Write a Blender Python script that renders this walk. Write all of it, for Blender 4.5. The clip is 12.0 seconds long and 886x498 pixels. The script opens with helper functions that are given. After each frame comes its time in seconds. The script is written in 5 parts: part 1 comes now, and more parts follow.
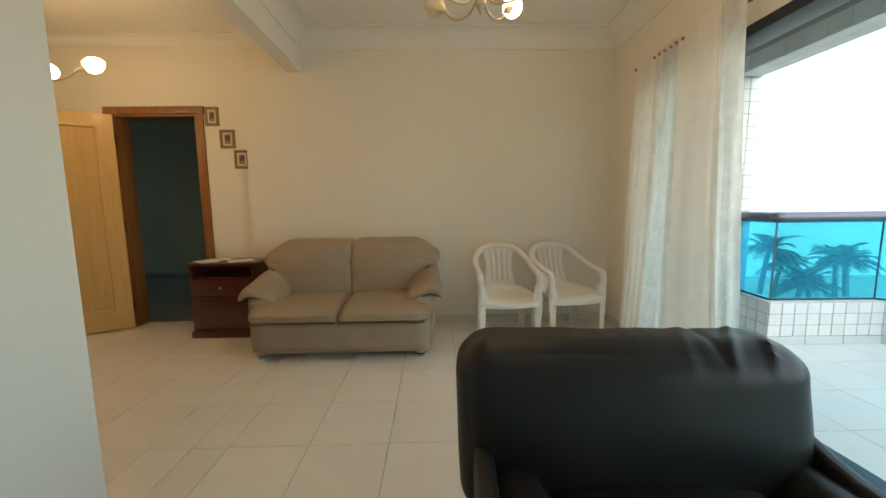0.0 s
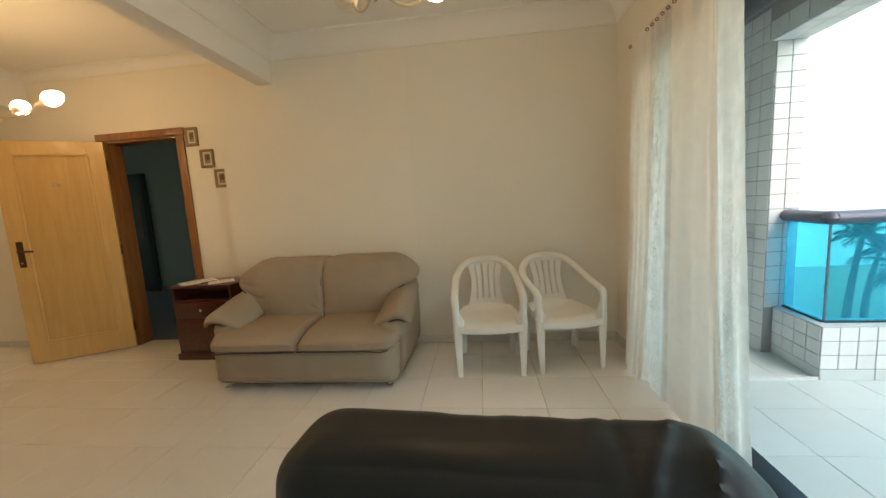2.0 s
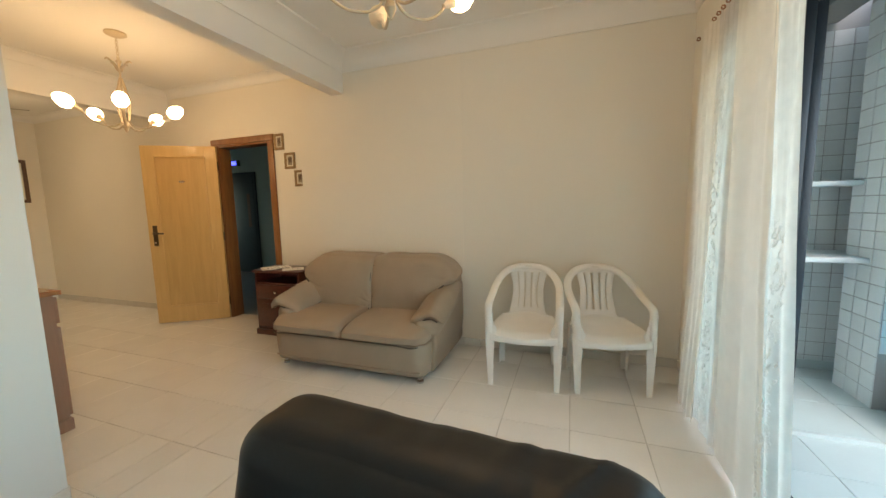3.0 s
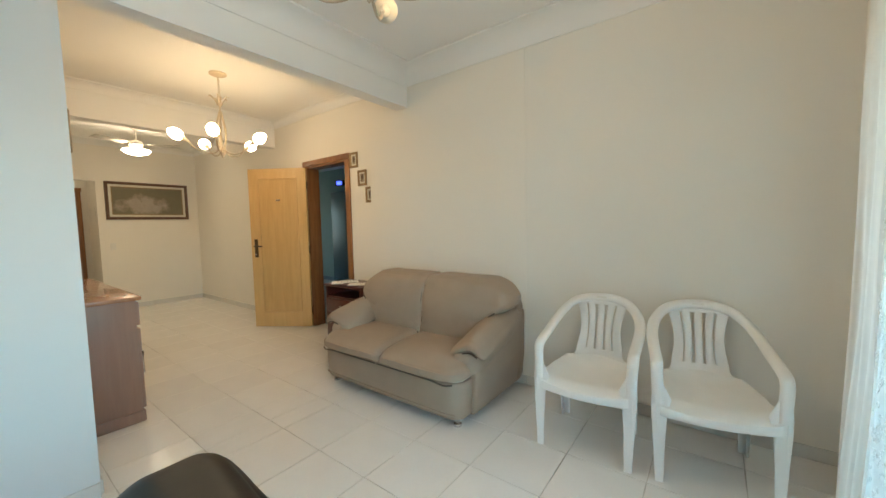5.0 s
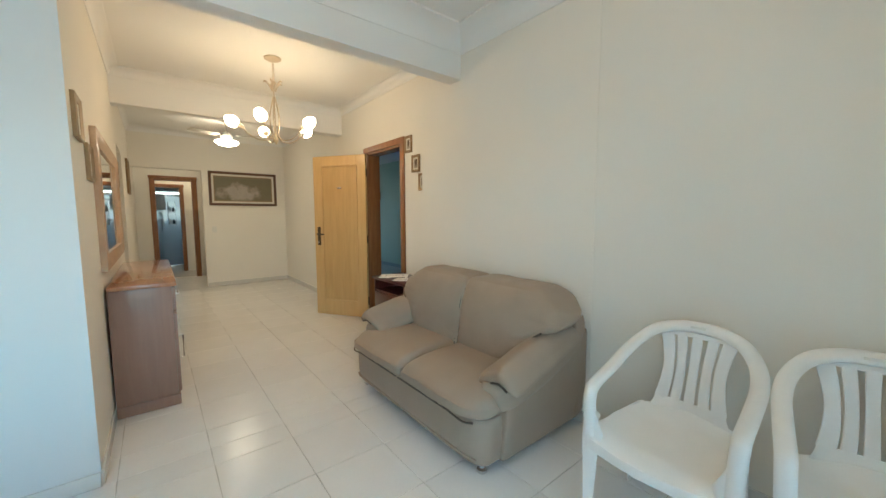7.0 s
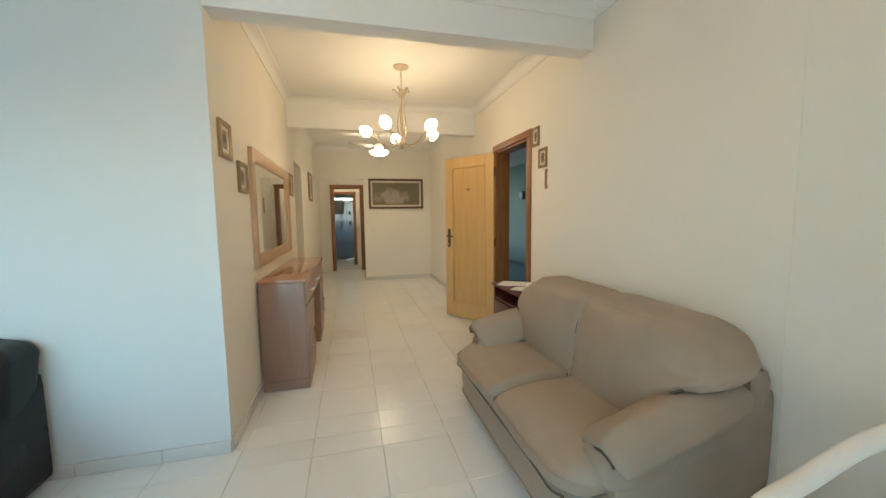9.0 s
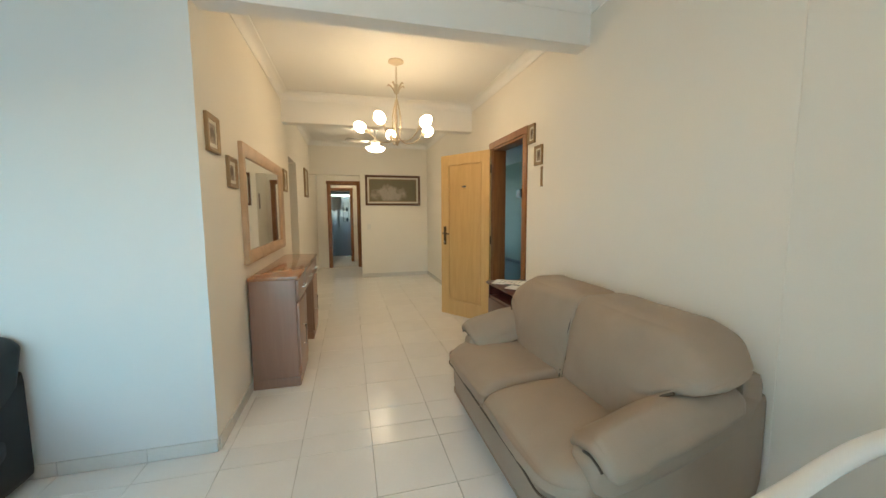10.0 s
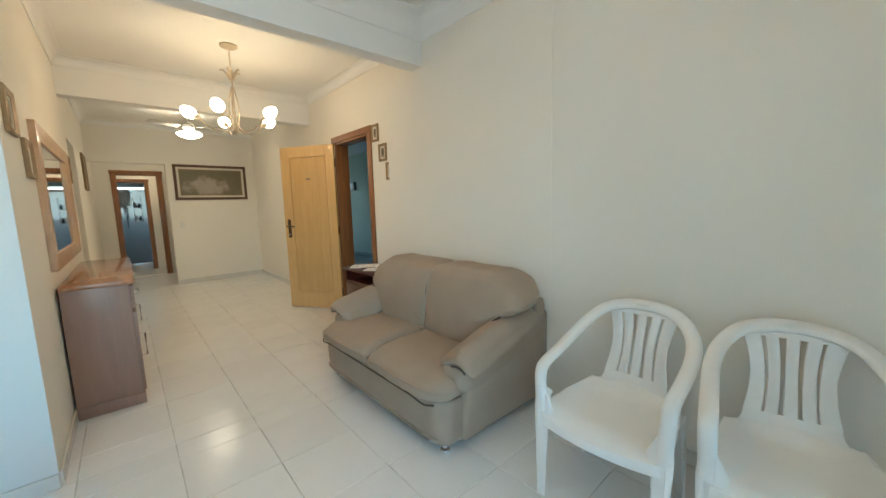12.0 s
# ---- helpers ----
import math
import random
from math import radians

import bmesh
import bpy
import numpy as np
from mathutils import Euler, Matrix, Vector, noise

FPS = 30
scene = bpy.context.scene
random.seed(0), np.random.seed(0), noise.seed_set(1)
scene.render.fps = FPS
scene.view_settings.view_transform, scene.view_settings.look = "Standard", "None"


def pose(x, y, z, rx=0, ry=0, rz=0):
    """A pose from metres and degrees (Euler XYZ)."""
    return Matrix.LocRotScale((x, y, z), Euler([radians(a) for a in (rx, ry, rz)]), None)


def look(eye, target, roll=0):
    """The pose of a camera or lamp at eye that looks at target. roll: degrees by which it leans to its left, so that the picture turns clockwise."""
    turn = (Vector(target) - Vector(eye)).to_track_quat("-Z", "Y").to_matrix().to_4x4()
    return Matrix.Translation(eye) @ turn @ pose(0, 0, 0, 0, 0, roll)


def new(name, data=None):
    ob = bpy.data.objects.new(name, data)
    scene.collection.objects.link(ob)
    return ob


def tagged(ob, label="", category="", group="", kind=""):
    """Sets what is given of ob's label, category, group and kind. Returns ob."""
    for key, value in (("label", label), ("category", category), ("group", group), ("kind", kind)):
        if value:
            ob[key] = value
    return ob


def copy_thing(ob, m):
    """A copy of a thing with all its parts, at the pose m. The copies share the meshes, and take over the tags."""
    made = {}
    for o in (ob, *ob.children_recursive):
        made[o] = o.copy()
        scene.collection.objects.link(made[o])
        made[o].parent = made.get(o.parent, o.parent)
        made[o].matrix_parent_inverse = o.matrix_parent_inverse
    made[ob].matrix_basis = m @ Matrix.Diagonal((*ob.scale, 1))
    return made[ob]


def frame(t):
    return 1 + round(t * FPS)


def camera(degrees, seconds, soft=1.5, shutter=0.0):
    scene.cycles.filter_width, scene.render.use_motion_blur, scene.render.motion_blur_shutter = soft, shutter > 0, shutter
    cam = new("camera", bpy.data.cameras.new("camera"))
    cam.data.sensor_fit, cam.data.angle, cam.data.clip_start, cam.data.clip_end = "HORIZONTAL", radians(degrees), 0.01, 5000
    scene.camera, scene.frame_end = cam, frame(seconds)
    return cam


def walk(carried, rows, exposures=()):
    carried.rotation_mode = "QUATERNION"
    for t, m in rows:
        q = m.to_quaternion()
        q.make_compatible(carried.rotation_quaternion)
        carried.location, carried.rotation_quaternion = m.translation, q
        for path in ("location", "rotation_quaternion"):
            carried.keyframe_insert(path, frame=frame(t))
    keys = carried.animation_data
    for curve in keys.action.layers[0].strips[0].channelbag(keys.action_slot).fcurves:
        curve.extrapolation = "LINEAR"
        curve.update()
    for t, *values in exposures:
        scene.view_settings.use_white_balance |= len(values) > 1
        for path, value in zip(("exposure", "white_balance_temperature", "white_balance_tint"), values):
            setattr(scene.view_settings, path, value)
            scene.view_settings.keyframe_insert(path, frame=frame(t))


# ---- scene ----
# ---------------------------------------------------------------- camera and walk
cam = camera(101.7, 12.0)
PATH = [
    (0, (0.095, 0.204, 1.182), (0.142, 2.19, 0.952), -0.7),
    (0.5, (0.239, 0.329, 1.257), (0.205, 2.313, 1.005), -0.7),
    (1, (0.368, 0.424, 1.235), (0.365, 2.409, 0.994), -1.4),
    (1.5, (0.522, 0.52, 1.289), (0.393, 2.498, 1.025), -1.4),
    (2, (0.693, 0.555, 1.299), (0.477, 2.528, 1.052), -3.4),
    (2.5, (0.896, 0.53, 1.292), (0.42, 2.455, 1.031), -0.7),
    (3, (1.041, 0.602, 1.316), (0.371, 2.473, 1.088), -1.3),
    (5, (1.298, 1.127, 1.318), (0.095, 2.719, 1.184), -1.3),
    (5.5, (1.283, 1.277, 1.311), (0.029, 2.828, 1.164), -1.7),
    (6, (1.304, 1.429, 1.324), (-0.079, 2.862, 1.144), -1.5),
    (6.5, (1.304, 1.546, 1.32), (-0.218, 2.826, 1.109), -1.1),
    (7, (1.233, 1.73, 1.33), (-0.322, 2.974, 1.146), -0.1),
    (7.5, (1.202, 1.874, 1.332), (-0.475, 2.95, 1.155), -1.1),
    (9.5, (1.085, 2.211, 1.352), (-0.859, 2.645, 1.17), -0.4),
    (10, (1.082, 2.219, 1.35), (-0.845, 2.717, 1.155), -0.3),
    (10.5, (1.074, 2.149, 1.351), (-0.776, 2.892, 1.191), -0.9),
    (11, (1.121, 2.053, 1.327), (-0.619, 3.018, 1.127), -1.8),
    (11.5, (1.228, 1.949, 1.318), (-0.421, 3.06, 1.111), -1.6),
    (12, (1.342, 1.817, 1.325), (-0.149, 3.127, 1.078), -1.6),
]
EXPOSURES = [
    (0.0, -0.28, 8400, 11), (2.0, -0.17, 8500, 12), (3.0, 0.08, 7900, 13), (5.0, 0.31, 6400, 6), (7.0, 0.34, 5800, 4), (9.5, 0.33, 6250, 5), (10.5, 0.32, 6150, 4), (12.0, 0.32, 5800, 3),
]
walk(cam, [(t, look(eye, target, roll)) for t, eye, target, roll in PATH], EXPOSURES)

# ---------------------------------------------------------------- world and sun
world = bpy.data.worlds.new("sky")
scene.world = world
world.use_nodes = True
wt = world.node_tree
sky = wt.nodes.new("ShaderNodeTexSky")
sky.sky_type = "NISHITA"
sky.sun_disc = False
sky.sun_elevation, sky.sun_rotation = radians(48), radians(150)
sky.dust_density, sky.air_density = 1.0, 1.0
grey = wt.nodes.new("ShaderNodeHueSaturation")
grey.inputs["Hue"].default_value = 0.475
grey.inputs["Saturation"].default_value = 0.96
grey.inputs["Value"].default_value = 5.5
wt.links.new(sky.outputs[0], grey.inputs["Color"])
wt.links.new(grey.outputs[0], wt.nodes["Background"].inputs[0])
wt.nodes["Background"].inputs[1].default_value = 0.15
sun_data = bpy.data.lights.new("sun", "SUN")
sun_data.energy, sun_data.angle, sun_data.color = 0.5, radians(30), (1.0, 0.985, 0.96)
sun = new("sun", sun_data)
sun.matrix_world = look((0, 0, 0), (-math.sin(radians(150)) , -math.cos(radians(150)), -math.tan(radians(48))))
# area lamp added in the balcony opening to stand in for sky light
win_data = bpy.data.lights.new("balcony_sky_fill", "AREA")
win_data.shape, win_data.size, win_data.size_y = "RECTANGLE", 4.3, 2.0
win_data.energy, win_data.color = 4, (0.90, 0.97, 1.0)
win_light = new("balcony_sky_fill", win_data)
win_light.matrix_world = look((2.06, -0.1, 1.08), (-1.0, -0.1, 1.0))

# ---------------------------------------------------------------- materials
def material(name, colour, rough=0.5, metal=0.0, var=0.06, scale=6.0, fine=90.0, bump=0.05, rand=0.0, coat=0.0, stretch=(1, 1, 1), spec=0.5):
    """Procedural surface: base colour varied at two scales, roughness variation, fine relief."""
    m = bpy.data.materials.new(name)
    m.use_nodes = True
    nt = m.node_tree
    b = nt.nodes["Principled BSDF"]
    tc = nt.nodes.new("ShaderNodeTexCoord")
    mp = nt.nodes.new("ShaderNodeMapping")
    mp.inputs["Scale"].default_value = stretch
    nt.links.new(tc.outputs["Object"], mp.inputs[0])
    n1, n2 = nt.nodes.new("ShaderNodeTexNoise"), nt.nodes.new("ShaderNodeTexNoise")
    n1.inputs["Scale"].default_value, n1.inputs["Detail"].default_value = scale, 4
    n2.inputs["Scale"].default_value, n2.inputs["Detail"].default_value = fine, 3
    for n in (n1, n2):
        nt.links.new(mp.outputs[0], n.inputs["Vector"])
    mix = nt.nodes.new("ShaderNodeMix")
    mix.data_type = "FLOAT"
    mix.inputs[0].default_value = 0.35
    nt.links.new(n1.outputs["Fac"], mix.inputs[2])
    nt.links.new(n2.outputs["Fac"], mix.inputs[3])
    ramp = nt.nodes.new("ShaderNodeMapRange")
    ramp.inputs[1].default_value, ramp.inputs[2].default_value = 0.25, 0.75
    ramp.inputs[3].default_value, ramp.inputs[4].default_value = 1 - var, 1 + var
    nt.links.new(mix.outputs[0], ramp.inputs[0])
    val = ramp.outputs[0]
    if rand:
        oi = nt.nodes.new("ShaderNodeObjectInfo")
        r2 = nt.nodes.new("ShaderNodeMapRange")
        r2.inputs[3].default_value, r2.inputs[4].default_value = 1 - rand, 1 + rand
        nt.links.new(oi.outputs["Random"], r2.inputs[0])
        mu = nt.nodes.new("ShaderNodeMath")
        mu.operation = "MULTIPLY"
        nt.links.new(val, mu.inputs[0])
        nt.links.new(r2.outputs[0], mu.inputs[1])
        val = mu.outputs[0]
    hs = nt.nodes.new("ShaderNodeHueSaturation")
    hs.inputs["Color"].default_value = (*colour, 1)
    nt.links.new(val, hs.inputs["Value"])
    nt.links.new(hs.outputs[0], b.inputs["Base Color"])
    rr = nt.nodes.new("ShaderNodeMapRange")
    rr.inputs[3].default_value, rr.inputs[4].default_value = max(0.02, rough * 0.85), min(1, rough * 1.15)
    nt.links.new(n1.outputs["Fac"], rr.inputs[0])
    nt.links.new(rr.outputs[0], b.inputs["Roughness"])
    b.inputs["Metallic"].default_value = metal
    b.inputs["Coat Weight"].default_value = coat
    b.inputs["Specular IOR Level"].default_value = spec
    if bump:
        bp = nt.nodes.new("ShaderNodeBump")
        bp.inputs["Strength"].default_value, bp.inputs["Distance"].default_value = bump, 0.01
        nt.links.new(mix.outputs[0], bp.inputs["Height"])
        nt.links.new(bp.outputs[0], b.inputs["Normal"])
    return m


def wood(name, colour, dark, rough=0.4, grain=(3, 3, 40), coat=0.2):
    """Wood with long grain along the axis whose stretch is smallest."""
    m = material(name, colour, rough, var=0.05, scale=3, fine=60, bump=0.03, coat=coat)
    nt = m.node_tree
    tc = nt.nodes.new("ShaderNodeTexCoord")
    mp = nt.nodes.new("ShaderNodeMapping")
    mp.inputs["Scale"].default_value = grain
    w = nt.nodes.new("ShaderNodeTexNoise")
    w.inputs["Scale"].default_value, w.inputs["Detail"].default_value, w.inputs["Distortion"].default_value = 1.6, 6, 0.6
    nt.links.new(tc.outputs["Object"], mp.inputs[0])
    nt.links.new(mp.outputs[0], w.inputs["Vector"])
    cr = nt.nodes.new("ShaderNodeValToRGB")
    cr.color_ramp.elements[0].position, cr.color_ramp.elements[1].position = 0.35, 0.65
    cr.color_ramp.elements[0].color, cr.color_ramp.elements[1].color = (*dark, 1), (*colour, 1)
    nt.links.new(w.outputs["Fac"], cr.inputs[0])
    hs = [n for n in nt.nodes if n.bl_idname == "ShaderNodeHueSaturation"][0]
    nt.links.new(cr.outputs[0], hs.inputs["Color"])
    return m


def glow(name, colour, strength):
    m = bpy.data.materials.new(name)
    m.use_nodes = True
    b = m.node_tree.nodes["Principled BSDF"]
    b.inputs["Base Color"].default_value = (*colour, 1)
    b.inputs["Emission Color"].default_value = (*colour, 1)
    b.inputs["Emission Strength"].default_value = strength
    b.inputs["Roughness"].default_value = 0.4
    return m


def glass(name, colour, rough=0.02, ior=1.02):
    m = bpy.data.materials.new(name)
    m.use_nodes = True
    b = m.node_tree.nodes["Principled BSDF"]
    b.inputs["Base Color"].default_value = (*colour, 1)
    b.inputs["Transmission Weight"].default_value = 1.0
    b.inputs["Roughness"].default_value = rough
    b.inputs["IOR"].default_value = ior
    return m


M_WALL = material("cream_wall_paint", (0.84, 0.795, 0.71), 0.75, var=0.025, scale=1.3, fine=240, bump=0.02)
M_WALLN = material("greyed_cream_wall_paint", (0.825, 0.785, 0.705), 0.75, var=0.025, scale=1.3, fine=240, bump=0.02)
# greyer than M_WALL to offset strong window light on the west wall
M_WALLW = material("toned_down_wall_paint", (0.71, 0.705, 0.68), 0.75, var=0.025, scale=1.3, fine=240, bump=0.02)
M_CEIL = material("ceiling_paint", (0.86, 0.845, 0.81), 0.85, var=0.02, scale=1.0, fine=200, bump=0.015)
M_TILE = material("floor_tile_glaze", (0.82, 0.80, 0.765), 0.20, var=0.035, scale=5, fine=60, bump=0.004, rand=0.025)
# white balcony tile with the cyan cast of the daylight mixed into its colour
M_BTILE = material("daylight_tinted_balcony_glaze", (0.53, 0.64, 0.67), 0.3, var=0.04, scale=5, fine=60, bump=0.004, rand=0.03)
M_GROUT = material("floor_grout", (0.57, 0.54, 0.49), 0.9, var=0.15, scale=9)
M_SKIRT = material("tile_skirting", (0.70, 0.67, 0.62), 0.25, var=0.04, scale=7, fine=70, bump=0.01)
# as M_SKIRT, but with the balcony's cyan daylight in the colour
M_COPING = material("daylight_tinted_stone", (0.54, 0.62, 0.65), 0.3, var=0.05, scale=7, fine=70, bump=0.01)
M_TEAL = material("teal_wall_paint", (0.37, 0.43, 0.36), 0.7, var=0.04, scale=1.5, fine=200, bump=0.02)
M_HALLF = material("hall_floor_stone", (0.20, 0.22, 0.22), 0.3, var=0.2, scale=12, fine=120)
M_DOOR = wood("honey_door_veneer", (0.68, 0.45, 0.19), (0.63, 0.40, 0.16), 0.4, (14, 14, 1.2))
M_DOORP = wood("honey_door_panel", (0.64, 0.41, 0.165), (0.58, 0.36, 0.135), 0.4, (14, 14, 1.2))
M_FRAME = wood("brown_door_frame_wood", (0.31, 0.13, 0.045), (0.22, 0.085, 0.03), 0.4, (18, 18, 1.5))
M_MAHOG = wood("mahogany", (0.10, 0.022, 0.015), (0.06, 0.014, 0.010), 0.3, (16, 3, 16), 0.4)
M_DRESS = wood("rosy_brown_veneer", (0.33, 0.19, 0.135), (0.30, 0.17, 0.12), 0.42, (16, 16, 1.5), 0.25)
M_DRTOP = wood("polished_brown_top", (0.42, 0.20, 0.10), (0.34, 0.15, 0.075), 0.2, (1.5, 14, 14), 0.5)
M_MIRF = wood("light_oak_frame", (0.58, 0.39, 0.24), (0.50, 0.32, 0.19), 0.42, (4, 4, 4))
M_BEIGE = material("beige_leather", (0.347, 0.267, 0.20), 0.55, var=0.08, scale=7, fine=220, bump=0.22)
# dark colour for the shade in the sofa's seams and cushion gaps
M_SEAM_SHADE = material("sofa_seam_shade", (0.10, 0.075, 0.055), 0.7)
M_BLACK = material("black_leather", (0.007, 0.008, 0.009), 0.45, var=0.2, scale=6, fine=140, bump=0.08, spec=0.42)
M_CHROME = material("chrome", (0.75, 0.75, 0.76), 0.15, 1.0, var=0.03, bump=0)
M_PLASTIC = material("white_plastic", (0.84, 0.825, 0.79), 0.35, var=0.03, scale=9, fine=120, bump=0.01)
M_DARKALU = material("dark_aluminium", (0.035, 0.045, 0.06), 0.4, 0.6, var=0.1, scale=8, bump=0.01)
M_RAIL = material("rail_grey_paint", (0.11, 0.12, 0.17), 0.35, 0.2, var=0.08, scale=8, bump=0.01)
# white tile; its blue tinge is daylight put into the colour
M_WTILE = material("daylight_tinted_wall_tile", (0.67, 0.72, 0.75), 0.25, var=0.05, scale=9, fine=80, bump=0.01, rand=0.05)
M_WGROUT = material("wall_tile_grout", (0.36, 0.37, 0.39), 0.9, var=0.1)
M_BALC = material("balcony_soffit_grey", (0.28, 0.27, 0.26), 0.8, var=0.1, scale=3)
M_BLUEGLASS = glass("blue_balcony_glass", (0.05, 0.76, 0.95))
_nt = M_BLUEGLASS.node_tree
_tr, _mx = _nt.nodes.new("ShaderNodeBsdfTranslucent"), _nt.nodes.new("ShaderNodeMixShader")
_tr.inputs[0].default_value = (0.02, 0.50, 0.72, 1)
_mx.inputs[0].default_value = 0.32
_nt.links.new(_nt.nodes["Principled BSDF"].outputs[0], _mx.inputs[1])
_nt.links.new(_tr.outputs[0], _mx.inputs[2])
_nt.links.new(_mx.outputs[0], _nt.nodes["Material Output"].inputs[0])
M_BRASS = material("antique_brass", (0.09, 0.06, 0.035), 0.4, 0.7, var=0.15, scale=20)
M_CHAMP = material("champagne_metal", (0.55, 0.46, 0.34), 0.42, 0.6, var=0.08, scale=15, bump=0.01)
M_BULB = glow("lit_glass_shade", (1.0, 0.72, 0.42), 30.5)
M_BULB_STRONG = glow("bright_glass_shade", (1.0, 0.72, 0.42), 62.0)
M_SHADE = material("unlit_glass_shade", (0.72, 0.62, 0.48), 0.3, var=0.05)
M_MIRROR = material("mirror_silver", (0.86, 0.87, 0.86), 0.02, 1.0, var=0.0, bump=0)
M_PAPER = material("white_paper", (0.80, 0.79, 0.76), 0.8, var=0.03)
M_INK = material("ink", (0.08, 0.08, 0.09), 0.7)
M_GILT = material("gilt_picture_frame", (0.27, 0.18, 0.09), 0.45, 0.3, var=0.2, scale=30)
M_DARKF = material("dark_picture_frame", (0.11, 0.055, 0.03), 0.4, var=0.2, scale=20)
M_MAT = material("cream_mount", (0.66, 0.62, 0.52), 0.8, var=0.03)
M_SWITCH = material("switch_plastic", (0.78, 0.76, 0.70), 0.4, var=0.02)
M_SAND = material("beach_sand", (0.42, 0.36, 0.26), 0.9, var=0.15, scale=0.3, fine=4, bump=0.1)
M_SEA = material("sea_water", (0.32, 0.50, 0.48), 0.25, var=0.15, scale=0.02, fine=0.6, bump=0.2)
M_LEAF = material("palm_leaf", (0.08, 0.12, 0.05), 0.5, var=0.3, scale=2, fine=20)
M_TRUNK = material("palm_trunk", (0.16, 0.12, 0.09), 0.9, var=0.2, scale=6)
M_FROST = glass("frosted_shower_glass", (0.62, 0.66, 0.68), 0.35, 1.2)
_nt = M_FROST.node_tree
_tr, _mx = _nt.nodes.new("ShaderNodeBsdfTranslucent"), _nt.nodes.new("ShaderNodeMixShader")
_tr.inputs[0].default_value = (0.80, 0.75, 0.70, 1)
_mx.inputs[0].default_value = 0.6
_nt.links.new(_nt.nodes["Principled BSDF"].outputs[0], _mx.inputs[1])
_nt.links.new(_tr.outputs[0], _mx.inputs[2])
_nt.links.new(_mx.outputs[0], _nt.nodes["Material Output"].inputs[0])
M_LED = glow("blue_display", (0.05, 0.08, 1.0), 4.0)
M_BATHT = material("bathroom_tile", (0.62, 0.64, 0.64), 0.3, var=0.05)
M_FAN = material("fan_white_paint", (0.50, 0.47, 0.42), 0.7, var=0.03)


# ---------------------------------------------------------------- mesh helpers
def mesh_of(name, bm, mat, smooth=True):
    me = bpy.data.meshes.new(name)
    bmesh.ops.recalc_face_normals(bm, faces=bm.faces)
    bm.to_mesh(me)
    bm.free()
    for m in (mat if isinstance(mat, (list, tuple)) else [mat]):
        me.materials.append(m)
    if smooth:
        for p in me.polygons:
            p.use_smooth = True
        me.set_sharp_from_angle(angle=radians(38))
    return me


def part(name, bm, mat, parent=None, label="", m=None):
    ob = new(name, mesh_of(name, bm, mat))
    if parent is not None:
        ob.parent = parent
    if m is not None:
        ob.matrix_basis = m
    if label:
        ob["label"] = label
    return ob


def thing(name, label, category, m=None, group="", kind=""):
    ob = new(name)
    ob.empty_display_size = 0.1
    if m is not None:
        ob.matrix_basis = m
    return tagged(ob, label, category, group, kind)


def box(bm, x0, y0, z0, x1, y1, z1, bevel=0.0, seg=2):
    r = bmesh.ops.create_cube(bm, size=1, matrix=Matrix.LocRotScale(((x0 + x1) / 2, (y0 + y1) / 2, (z0 + z1) / 2), None, (abs(x1 - x0), abs(y1 - y0), abs(z1 - z0))))
    if bevel:
        edges = list({e for v in r["verts"] for e in v.link_edges})
        bmesh.ops.bevel(bm, geom=edges, offset=bevel, segments=seg, affect="EDGES", profile=0.6)
    return bm


def boxed(x0, y0, z0, x1, y1, z1, bevel=0.0, seg=2):
    return box(bmesh.new(), x0, y0, z0, x1, y1, z1, bevel, seg)


def tube(bm, pts, radii, n=10, flat=1.0, up=(0, 0, 1)):
    """A swept tube through points; radii one number or one a point; flat squashes it along the second axis; up=None carries the section along."""
    pts = [Vector(p) for p in pts]
    if not isinstance(radii, (list, tuple)):
        radii = [radii] * len(pts)
    rings = []
    for i, p in enumerate(pts):
        d = (pts[min(i + 1, len(pts) - 1)] - pts[max(i - 1, 0)]).normalized()
        if up is None and rings:
            a = last - d * last.dot(d)
        else:
            a = d.cross(Vector(up or (0, 1, 0)))
        if a.length < 1e-4:
            a = d.cross(Vector((1, 0, 0)))
        a.normalize()
        last = a
        b = d.cross(a).normalized()
        rings.append([bm.verts.new(p + (a * math.cos(2 * math.pi * k / n) + b * flat * math.sin(2 * math.pi * k / n)) * radii[i]) for k in range(n)])
    for q, w in zip(rings, rings[1:]):
        for k in range(n):
            bm.faces.new((q[k], q[(k + 1) % n], w[(k + 1) % n], w[k]))
    bm.faces.new(rings[0][::-1])
    bm.faces.new(rings[-1])
    return bm


def lathe(bm, profile, n=24, centre=(0, 0, 0), wave=None):
    """Turns (radius, height) pairs about the z axis."""
    c = Vector(centre)
    rings = []
    for r, z in profile:
        rings.append([bm.verts.new(c + Vector((r * math.cos(2 * math.pi * k / n), r * math.sin(2 * math.pi * k / n), z + (wave(k, r) if wave else 0)))) for k in range(n)])
    for q, w in zip(rings, rings[1:]):
        for k in range(n):
            bm.faces.new((q[k], q[(k + 1) % n], w[(k + 1) % n], w[k]))
    bm.faces.new(rings[0][::-1])
    bm.faces.new(rings[-1])
    return bm


